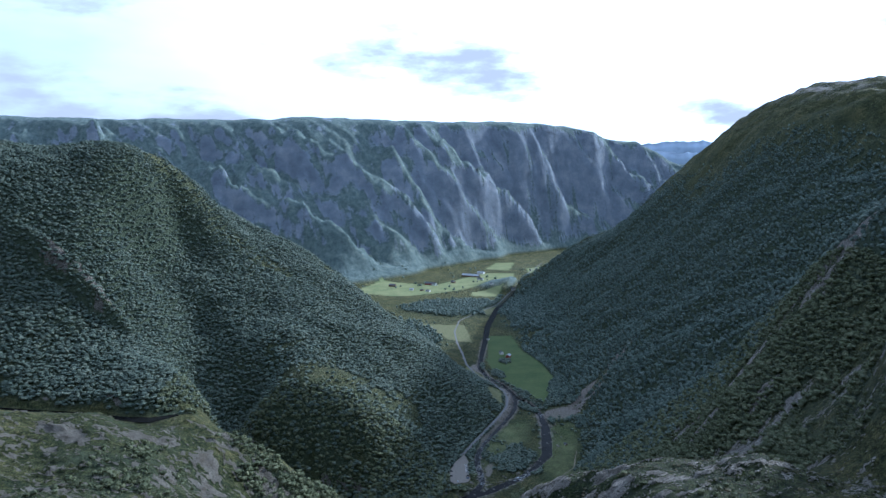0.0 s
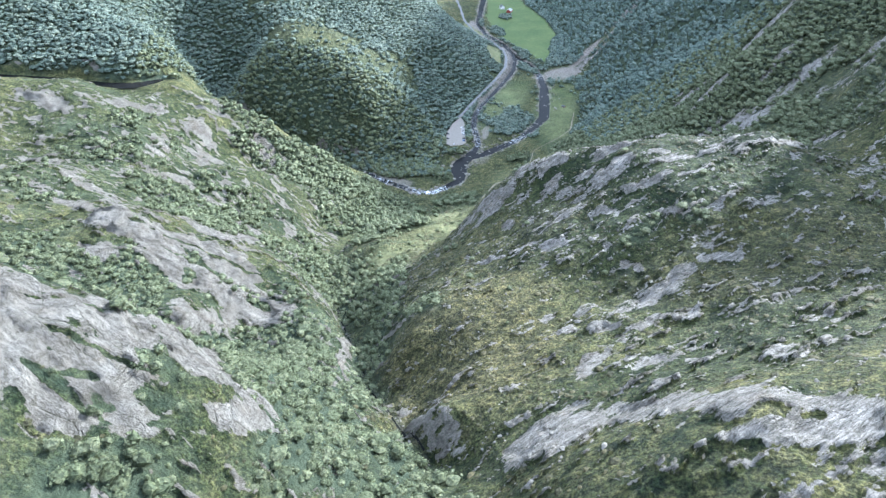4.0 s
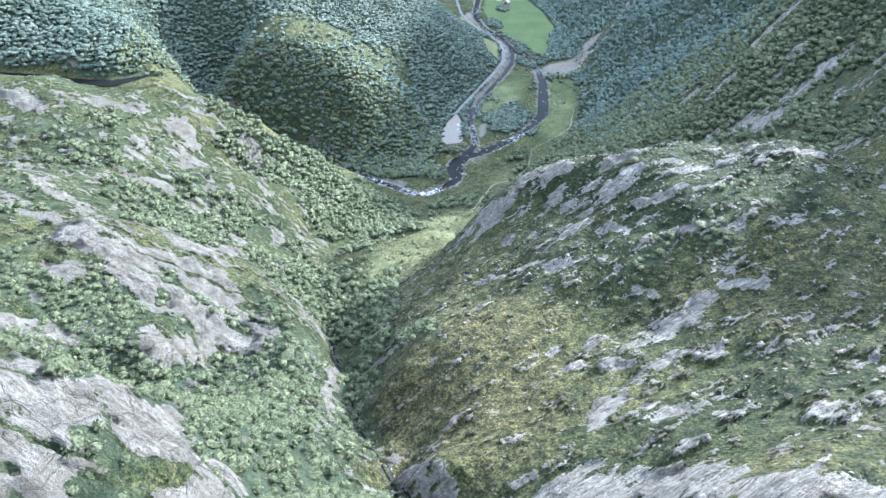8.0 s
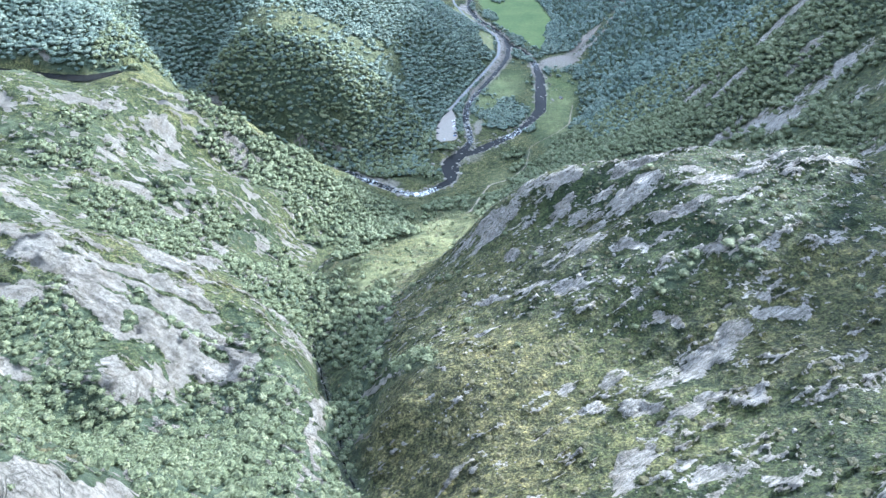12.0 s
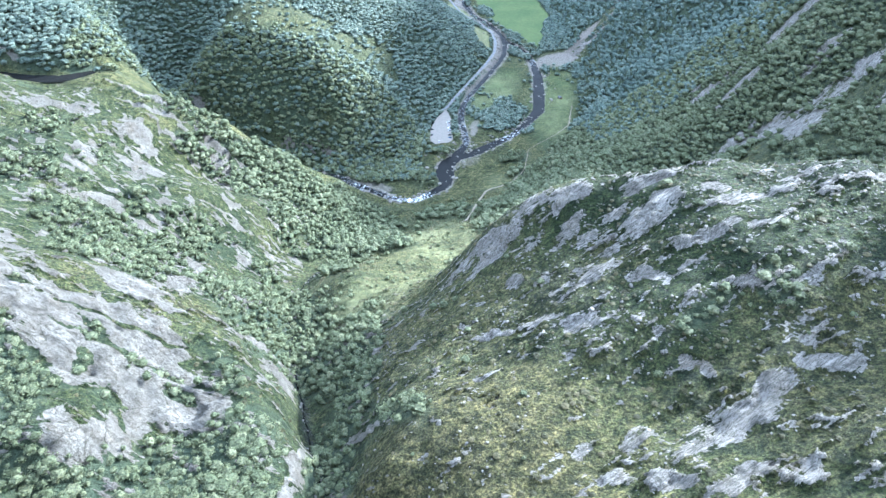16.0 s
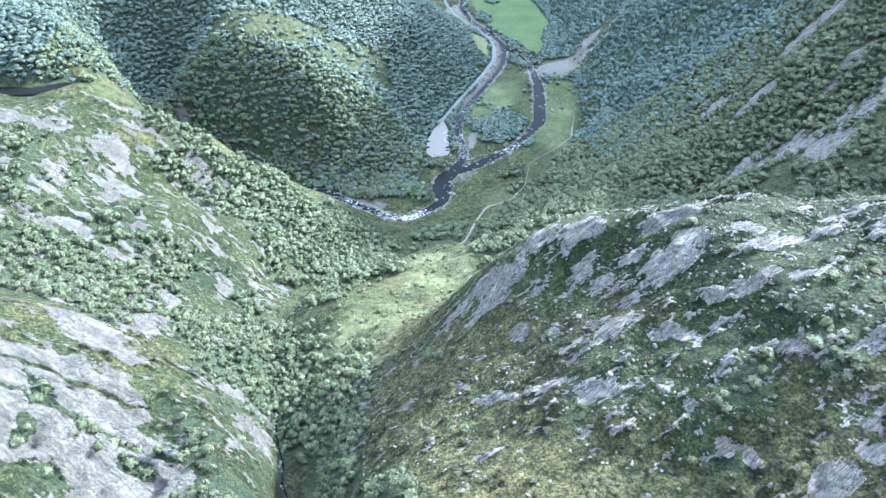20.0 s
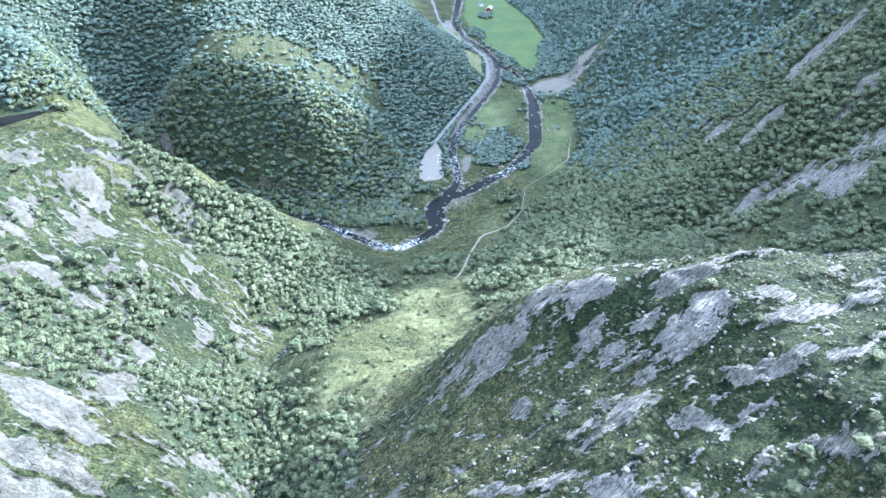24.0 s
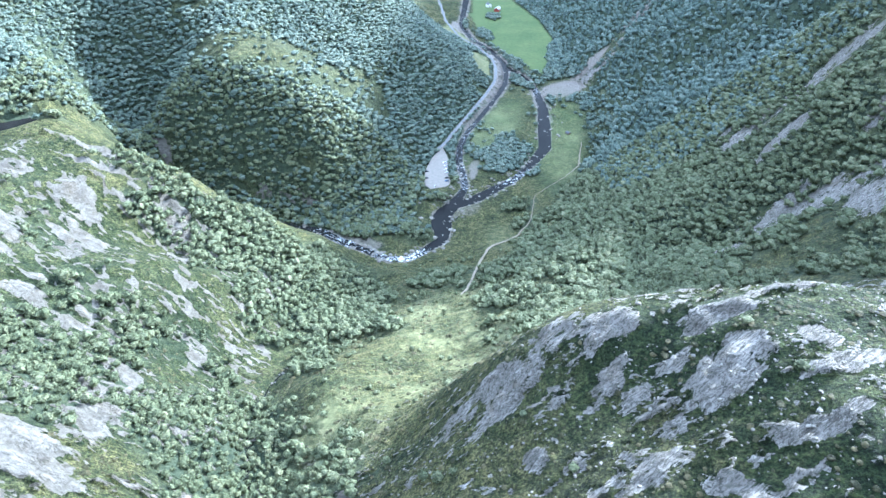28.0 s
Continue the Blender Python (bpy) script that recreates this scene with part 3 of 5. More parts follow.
# ---- plan of the river, roads and ground cover ----
RIVER = ((-310, 812, 40), (-262, 793, 30), (-205, 765, 20), (-150, 755, 13), (-95, 745, 9), (-78, 731, 8), (-57, 719, 7), (-30, 702, 6), (-14, 704, 4.5), (2, 719, 3), (21, 740, 1), (20, 765, 0), (20, 785, -0.5), (34, 806, -0.6), (48, 840, -0.8), (47, 870, -1), (44, 898, -1.2), (46, 933, -1.5), (59, 983, -2), (90, 1054, -2.6), (119, 1131, -3.2), (128, 1209, -4.2), (115, 1276, -5.2), (87, 1339, -6.5), (74, 1415, -8), (86, 1534, -10.5), (100, 1650, -13), (120, 1850, -16), (165, 2100, -19), (230, 2350, -21.5), (330, 2700, -22), (420, 3000, -22))
RIVER_WIDTH = (7, 7, 8, 8, 9, 8, 7, 7, 7, 8, 11, 19, 20, 13, 7, 7, 7, 7, 8, 9, 12, 15, 9, 8, 9, 10, 12, 16, 18, 20, 22, 24)
SIDE_ARM = ((34, 806, -0.6), (52, 812, -0.6), (76, 833, -0.8), (108, 862, -0.9), (132, 900, -1.3), (150, 933, -1.8), (158, 992, -2.2), (165, 1052, -2.6), (164, 1110, -3.1), (152, 1163, -3.6), (130, 1205, -4.1))
SIDE_WIDTH = (12, 12, 11, 8, 10, 14, 15, 12, 8, 8, 9)
UPPER_RIVER = ((-900, 762, 188), (-650, 722, 163), (-474, 706, 154.5), (-410, 700, 152.5), (-360, 688, 150.5), (-330, 686, 149.5), (-308, 712, 146))
UPPER_WIDTH = (6, 6, 5, 6, 10, 18, 8)
ROAD = ((20, 932, 0.3), (27, 938, 0.4), (37, 966, 0.6), (61, 1021, 0.6), (91, 1092, 0.4), (108, 1140, 0), (114, 1185, -0.5), (113, 1228, -1), (94, 1289, -2.5), (66, 1345, -4), (46, 1438, -6), (40, 1540, -8.5), (30, 1650, -11), (25, 1780, -13), (42, 1930, -15), (110, 2070, -17), (173, 2180, -18), (231, 2390, -19), (300, 2650, -19.5), (380, 2950, -19.5), (480, 3250, -19.5))
CAR_PARK = ((26, 936), (32, 905), (31, 880), (32, 850), (27, 842), (10, 838), (3, 848), (3, 862), (6, 885), (12, 908))
FIELDS = (
    ((-337, 2500), (-258, 2724), (-41, 2600), (75, 2767), (162, 2896), (306, 2887), (283, 2662), (49, 2470), (-98, 2380), (-174, 2360), (-301, 2430)),
    ((183, 3050), (254, 3289), (348, 3282), (290, 2961)),
    ((370, 3030), (501, 3160), (440, 2879), (367, 2718)),
    ((101, 2440), (225, 2450), (180, 2345), (98, 2353)),
    ((94, 1474), (106, 1600), (115, 1727), (175, 1725), (185, 1560), (215, 1438), (225, 1325), (205, 1230), (180, 1165), (150, 1225), (135, 1270), (108, 1340)),
)
OLIVE = (((-63, 1890), (57, 1865), (72, 1650), (8, 1690)), ((116, 2080), (165, 2154), (176, 2060), (127, 2008)), ((75, 1180), (104, 1150), (106, 1240), (84, 1270)), ((30, 1370), (78, 1300), (84, 1330), (48, 1420)))
CLEARINGS = ((-164, 904, 66, 48, 55, 0.6), (-90, 895, 70, 26, 77, 0.45), (208, 1116, 46, 28, 40, 0.95), (275, 1178, 60, 12, 38, 0.65), (175, 950, 28, 125, -12, 0.95), (98, 1010, 24, 95, -20, 0.9), (-150, 360, 50, 30, -25, 0.8), (20, 470, 34, 60, 0, 0.6))
# soft ellipses in plan: centre, half-axes, turn, strength
ROCK = (
    # near slabs and the pale knob above the gully
    (-92, 121, 24, 16, -27, 1.25), (-135, 130, 60, 26, -24, 1.1), (-80, 133, 17, 8, -65, 1.1), (-73, 148, 24, 7, -75, 0.95), (-186, 253, 22, 9, 1, 1.0), (-60, 126, 18, 10, 85, 1.15), (-74, 107, 15, 5, 44, 1.1), (-89, 101, 9, 8, -21, 1.1),
    (-182, 335, 38, 20, -17, 1.25), (-139, 312, 60, 26, -37, 1.3), (-124, 264, 24, 12, 68, 1.2), (-100, 291, 34, 12, -49, 1.0), (-192, 303, 16, 9, -29, 0.85), (-79, 337, 40, 7, -84, 0.7), (-51, 246, 50, 3, -83, 0.8), (-145, 366, 39, 13, -33, 1.05), (-97, 367, 20, 5, 76, 0.9),
    # ledges of the left bank and of the long ridge
    (-240, 598, 55, 16, -70, 0.78), (-260, 562, 36, 10, -76, 0.8), (-189, 645, 25, 12, -79, 0.8), (-387, 616, 49, 16, -29, 0.85), (-332, 627, 34, 12, 5, 0.75), (-293, 632, 19, 9, 9, 0.7), (-267, 432, 134, 8, -43, 0.75), (-315, 480, 64, 9, -35, 0.75), (-250, 380, 57, 9, -36, 0.75), (-153, 416, 50, 7, -61, 0.7),
    (-233, 588, 40, 9, -40, 0.85), (-244, 677, 51, 6, -7, 0.75), (-235, 660, 44, 4, -6, 0.75), (-177, 607, 30, 9, -73, 0.8), (-156, 559, 9, 4, 70, 0.8), (-138, 504, 9, 6, 69, 0.8), (-159, 459, 23, 6, -49, 0.9), (-188, 489, 18, 6, -24, 0.85), (-229, 502, 18, 12, 8, 0.8),
)
ROCK_RIGHT = (
    # the dome: striped left face, bulging slab, long pale ledges
    (43, 374, 29, 10, 24, 0.85), (26, 377, 21, 9, 14, 0.8), (12, 368, 14, 8, 48, 0.75), (0, 359, 11, 6, 69, 0.7), (51, 388, 12, 8, 31, 0.8), (67, 381, 14, 9, 12, 0.9), (96, 345, 13, 10, 65, 1.25), (107, 354, 10, 5, -49, 1.1), (136, 339, 24, 4, 8, 1.25), (180, 340, 26, 4, -6, 0.9), (105, 373, 14, 6, 8, 1.0), (135, 382, 20, 4, -4, 0.8), (115, 319, 12, 3, 10, 1.2), (107, 317, 8, 3, -13, 1.1), (127, 351, 8, 5, -36, 0.9), (87, 360, 6, 4, 23, 0.9), (72, 351, 5, 3, 36, 1.2), (67, 361, 8, 3, 28, 0.8),
    (70, 319, 10, 6, 33, 0.85), (55, 314, 8, 6, -77, 0.9), (83, 309, 7, 5, -54, 0.9), (90, 303, 5, 4, -15, 1.0), (38, 338, 6, 4, -52, 0.85), (133, 317, 7, 3, 8, 1.0), (168, 352, 16, 3, 14, 0.8),
    # outcrops of the basin and the stone line on the hump
    (93, 232, 26, 7, 28, 1.05), (108, 243, 9, 5, 27, 1.05), (130, 245, 10, 5, -43, 1.05), (122, 247, 5, 5, 8, 1.0), (49, 232, 6, 4, 31, 0.85), (65, 234, 8, 4, 34, 1.0), (88, 261, 4, 4, 77, 0.9), (93, 255, 6, 3, -81, 0.9), (32, 305, 26, 3, -15, 0.85), (60, 291, 11, 5, -42, 0.85), (50, 219, 10, 5, -12, 0.8), (67, 213, 7, 4, -21, 0.85), (99, 204, 5, 3, -12, 0.95), (84, 206, 5, 3, -3, 0.95), (-30, 277, 17, 4, -36, 0.75),
    # the near slab across the head of the gully
    (38, 141, 20, 13, 41, 1.25), (62, 132, 19, 11, -59, 1.25), (78, 110, 14, 9, -2, 1.25), (90, 99, 14, 8, 20, 1.2), (77, 95, 14, 5, -5, 1.2), (140, 95, 60, 14, 6, 1.1), (58, 184, 14, 5, 53, 1.1), (76, 174, 9, 3, 20, 1.0), (116, 149, 15, 8, 9, 0.9), (-10, 177, 27, 6, -56, 0.85), (89, 166, 6, 4, -70, 0.9), (91, 212, 8, 4, 12, 0.9),
    # bare ribs of the valley side
    (273, 658, 22, 12, 30, 1.0), (227, 567, 49, 12, 37, 1.05), (266, 532, 30, 13, 60, 1.05), (314, 612, 20, 9, 30, 0.85), (300, 560, 45, 14, 20, 0.8),
)
ROCK_GAPS = (
    (-68, 118, 14, 4, 50, 1.0), (-68, 167, 16, 9, -71, 1.0), (-69, 109, 8, 2, 47, 1.0), (-93, 106, 8, 2, -24, 1.0), (-77, 125, 5, 3, -44, 0.9), (-88, 140, 12, 2, -30, 0.5), (-131, 274, 16, 5, -84, 0.8), (-150, 322, 14, 3, -40, 0.7), (-168, 345, 12, 3, -20, 0.6),
    # crevices of the slabs
    (-89, 119, 13, 0.9, -8, 0.7), (-78, 131, 16, 1.0, -58, 0.75), (-90, 110, 6, 1.0, -2, 0.9), (-55, 131, 6, 1.0, -43, 0.8), (-122, 243, 11, 2, -14, 0.8), (-101, 134, 12, 0.9, 12, 0.6),
    (-169, 347, 35, 1.6, -7, 0.85), (-148, 329, 43, 1.5, -11, 0.9), (-131, 309, 45, 1.6, -19, 0.9), (-113, 350, 28, 4, -38, 0.9), (-145, 298, 10, 3, -70, 0.9), (-106, 293, 10, 4, -27, 0.8), (-146, 280, 21, 1.6, 0, 0.8), (-126, 278, 15, 1.4, -51, 0.8),
    (81, 103, 8, 3, -16, 1.0), (59, 105, 8, 3, -36, 1.0), (44, 117, 9, 4, -37, 1.0), (91, 118, 14, 3, 14, 1.0), (75, 122, 10, 2, 10, 0.8),
)
ROCK_FAR = (
    (320, 735, 80, 22, -10, 0.8), (262, 572, 50, 16, -12, 0.95), (340, 500, 55, 26, 10, 0.8), (430, 700, 60, 30, 0, 0.7), (-520, 905, 75, 16, -20, 0.75),
    (-255, 815, 40, 12, -60, 0.6), (-130, 780, 70, 10, -8, 0.45), (250, 1150, 70, 22, 40, 0.6), (330, 1230, 60, 16, 40, 0.6), (-420, 714, 90, 5, -5, 0.4), (-325, 714, 26, 5, 0, 0.4),
)
WOOD = (
    (-50, 169, 45, 13, -69, 1.1), (-38, 139, 22, 9, 71, 1.1), (-77, 230, 59, 21, -52, 1.1), (-175, 275, 35, 20, -51, 1.1), (-89, 261, 34, 24, 21, 1.1), (-68, 118, 13, 3, 50, 0.8), (-68, 167, 15, 7, -71, 0.8), (-41, 277, 48, 12, 83, 1.0), (-22, 279, 34, 10, -59, 0.75), (-36, 232, 40, 8, -81, 0.7), (98, 278, 12, 6, 12, 0.7), (126, 278, 11, 6, -2, 0.7),
    (-110, 125, 80, 45, -25, 0.5), (-150, 300, 75, 55, -22, 0.55),
    (-150, 225, 70, 36, 0, 1.0), (-74, 222, 36, 60, 10, 1.05), (-46, 150, 26, 38, 20, 1.0), (-15, 120, 22, 26, 0, 0.7), (-220, 285, 45, 25, 0, 0.9), (-85, 400, 32, 70, 10, 1.0), (-160, 430, 80, 40, -18, 1.0), (-45, 360, 22, 66, -4, 0.9),
    (-95, 620, 90, 66, -30, 1.05), (-170, 640, 80, 34, -32, 0.9), (-215, 500, 130, 55, -20, 0.46), (-290, 570, 90, 60, -20, 0.24), (-330, 400, 110, 70, -10, 0.3), (-60, 560, 22, 70, -12, 0.9),
)
WOOD_RIGHT = (
    (158, 632, 78, 71, -63, 1.0), (59, 574, 30, 18, 87, 0.8), (147, 750, 60, 40, 39, 0.85), (94, 930, 56, 24, 81, 1.1), (250, 627, 72, 57, -28, 0.9), (-25, 567, 18, 10, -63, 0.9), (181, 1206, 35, 12, 81, 0.9),
    (130, 520, 90, 70, 30, 1.0), (130, 640, 70, 70, 20, 1.0), (230, 640, 110, 110, 0, 1.0), (250, 800, 110, 110, 0, 1.0), (330, 620, 130, 90, 0, 0.85), (310, 455, 110, 70, 0, 0.75), (620, 760, 260, 300, 0, 0.95), (60, 640, 34, 28, 20, 0.75), (10, 640, 26, 20, 0, 0.6),
    (118, 905, 30, 46, 30, 1.15), (40, 905, 8, 60, -8, 0.9), (68, 1000, 7, 60, -22, 0.9), (118, 1235, 9, 40, 12, 0.9), (150, 1240, 14, 16, 0, 0.9), (20, 815, 16, 10, 0, 0.9), (175, 1075, 10, 18, 0, 0.9), (152, 1150, 12, 25, 0, 0.8), (95, 1265, 10, 26, 20, 0.8), (130, 1500, 16, 28, 0, 0.8), (100, 800, 26, 14, 35, 0.8),
)
WOOD_HILL = (
    (-352, 718, 62, 18, -8, 1.3), (-430, 735, 120, 24, -5, 1.0), (-440, 672, 90, 9, -3, 0.8), (-290, 880, 60, 90, 0, 1.0), (-180, 830, 110, 34, -8, 1.0), (-60, 840, 60, 70, -30, 1.0), (30, 1000, 70, 110, -12, 1.05), (20, 1180, 110, 90, 0, 1.1), (-160, 1090, 210, 130, 0, 1.1), (-420, 1050, 190, 170, 0, 1.1), (-520, 840, 190, 120, 0, 0.95), (-650, 1000, 190, 220, 0, 1.1), (-120, 1270, 260, 90, 0, 1.1), (-400, 1330, 150, 110, 0, 1.1), (-150, 785, 120, 22, -8, 0.8), (-165, 945, 150, 70, -15, 0.55), (-350, 780, 70, 46, -10, 1.0), (-70, 768, 85, 32, -10, 1.0),
)
WOOD_VALLEY = ((500, 1250, 330, 560, 10, 1.1), (420, 1900, 230, 500, 10, 1.1), (60, 2140, 190, 140, 0, 1.1), (330, 950, 120, 160, 0, 0.8), (-350, 1700, 350, 300, 0, 1.0))
GROVES = ((110, 1357, 34, 14, -79, 1.0), (134, 1462, 20, 13, 83, 1.0), (147, 1213, 28, 13, -86, 1.0), (212, 1261, 66, 9, 78, 1.0), (149, 1132, 22, 14, -64, 0.9), (82, 1425, 30, 5, 88, 0.9))
HEATH = ((-164, 904, 70, 55, 55, 0.2), (10, 225, 46, 60, 0, 0.85), (30, 320, 60, 30, 10, 0.3), (150, 240, 60, 40, 0, 0.45), (60, 440, 50, 30, 0, 0.5), (-160, 960, 130, 70, -15, 0.25), (-20, 330, 24, 40, 0, 0.4))
LUSH = ((-164, 920, 200, 130, 0, 0.6), (-120, 210, 150, 150, 0, 0.85), (-230, 500, 160, 130, -20, 0.8), (-330, 640, 90, 40, 0, 0.7), (92, 990, 36, 95, -22, 1.0), (80, 160, 90, 26, 15, 0.8), (150, 210, 80, 60, 0, 0.6), (0, 530, 60, 90, 0, 0.15), (120, 335, 100, 75, 12, 1.0), (185, 900, 40, 110, -8, 0.8), (-240, 480, 120, 70, -20, 0.5), (-330, 560, 110, 60, -10, 0.55), (20, 640, 70, 40, 0, 0.2))
GRIT = ((202, 1112, 46, 28, 40, 0.66), (250, 1165, 50, 13, 38, 0.6), (330, 1225, 60, 10, 40, 0.45), (45, 795, 26, 20, 20, 0.45), (-60, 734, 34, 14, -25, 0.5), (20, 820, 12, 14, 0, 0.5), (62, 1390, 10, 60, 0, 0.7), (128, 1190, 14, 30, 0, 0.7), (60, 880, 8, 30, -10, 0.6))


def ellipses(x, y, some):
    out = np.zeros(x.shape, np.float32)
    for cx, cy, rx, ry, turn, strength in some:
        c, s, far = math.cos(radians(turn)), math.sin(radians(turn)), 1.35 * max(rx, ry)
        k = np.nonzero((np.abs(x - cx) < far) & (np.abs(y - cy) < far))
        if not len(k[0]):
            continue
        p, q = x[k] - cx, y[k] - cy
        u, v = (p * c + q * s) / rx, (q * c - p * s) / ry
        out[k] = np.maximum(out[k], strength * (1 - smooth(np.sqrt(u * u + v * v), 0.55, 1.35)))
    return out


def inside(x, y, corners):
    hit = np.zeros(x.shape, bool)
    for (ax, ay), (bx, by) in zip(corners, corners[1:] + corners[:1]):
        if ay != by:
            hit ^= ((ay > y) != (by > y)) & (x < (bx - ax) * (y - ay) / (by - ay) + ax)
    return hit


def beside(x, y, line, widths=None, reach=45.0):
    """Distance to a line in plan (as far as reach), its height there, and its half width there."""
    best, level, half = np.full(x.shape, 1e9), np.zeros(x.shape), np.zeros(x.shape)
    for k, (a, b) in enumerate(zip(line, line[1:])):
        near = np.nonzero((x > min(a[0], b[0]) - reach) & (x < max(a[0], b[0]) + reach) & (y > min(a[1], b[1]) - reach) & (y < max(a[1], b[1]) + reach))
        if not len(near[0]):
            continue
        p, q, ux, uy = x[near], y[near], b[0] - a[0], b[1] - a[1]
        t = np.clip(((p - a[0]) * ux + (q - a[1]) * uy) / (ux * ux + uy * uy), 0, 1)
        d = np.hypot(p - a[0] - t * ux, q - a[1] - t * uy)
        closer = d < best[near]
        best[near] = np.where(closer, d, best[near])
        level[near] = np.where(closer, a[2] + t * (b[2] - a[2]), level[near])
        if widths:
            half[near] = np.where(closer, (widths[k] + t * (widths[k + 1] - widths[k])) / 2, half[near])
    return best, level, half


def cover_at(x, y):
    """Shares of rock, wood, heath and lush grass in plan."""
    wx, wy = x + 9 * grain(x, y, 40, 51) + 3 * grain(x, y, 11, 52), y + 9 * grain(x, y, 40, 53) + 3 * grain(x, y, 11, 54)
    rx, ry = x + 2.5 * grain(x, y, 15, 51) + 1.3 * grain(x, y, 5, 52), y + 2.5 * grain(x, y, 15, 53) + 1.3 * grain(x, y, 5, 54)
    left = np.radians(np.where(x < -20, -25.0, 30.0))
    u, v = x * np.cos(left) + y * np.sin(left), -x * np.sin(left) + y * np.cos(left)
    bands = layers(u * 0.3, v, 13, 5, 61, 0.72)
    rock = np.maximum(ellipses(rx, ry, ROCK + ROCK_RIGHT), ellipses(wx, wy, ROCK_FAR)) * (1 - ellipses(rx, ry, ROCK_GAPS))
    rock = np.clip(rock * 0.95 + bands * 0.5 * smooth(rock, 0.02, 0.4) - 0.12, 0, 1)
    loose = layers(u * 0.38, v, 7, 4, 66, 0.85) + 0.35 * grain(x, y, 55, 68)  # scattered outcrops in the turf
    open_side = np.where(x < -100, 0.36, 0.0) * smooth(y, 360, 430) + np.where(x > 60, 0.08, 0.0) + 0.22 * (x > 40) * smooth(y, 230, 280) * (0.6 + grain(x, y, 24, 69))
    rock = np.maximum(rock, smooth(loose + open_side, 0.55, 0.85) * (1 - smooth(y, 620, 760)) * 0.75 * ((x < -100) | (y < 440)))
    wood = ellipses(wx, wy, WOOD + WOOD_RIGHT) + ellipses(wx, wy, WOOD_HILL + WOOD_VALLEY)
    wood = np.clip(wood * 1.05 + layers(x, y, 30, 4, 71, 0.65) * 0.62 * smooth(wood, 0.02, 0.3) * (1 - 0.5 * smooth(y, 700, 900)) - rock * 0.8, 0, 1)
    wood = wood * (1 - ellipses(wx, wy, CLEARINGS))
    return rock, wood, ellipses(wx, wy, HEATH), ellipses(wx, wy, LUSH)


def far_cover(x, y, z, steep):
    """The far wall: wood low down and on the ledges, bare rock where it is steep."""
    w = smooth(y, 2350, 2500) * smooth(z, -2, 40)
    bare = np.clip(smooth(steep, 1.4, 3.0) * 0.85 + 0.06 + 0.5 * layers(x, y, 90, 5, 81, 0.7) - 0.25 * (1 - smooth(z, 60, 250)), 0, 1)
    return w, bare


def flat_level(y):
    return np.interp(y, (640, 700, 760, 930, 1210, 1340, 1540, 2000, 2400, 4000), (14, 9, 3, 0, -2, -5, -8, -16, -19.5, -20))


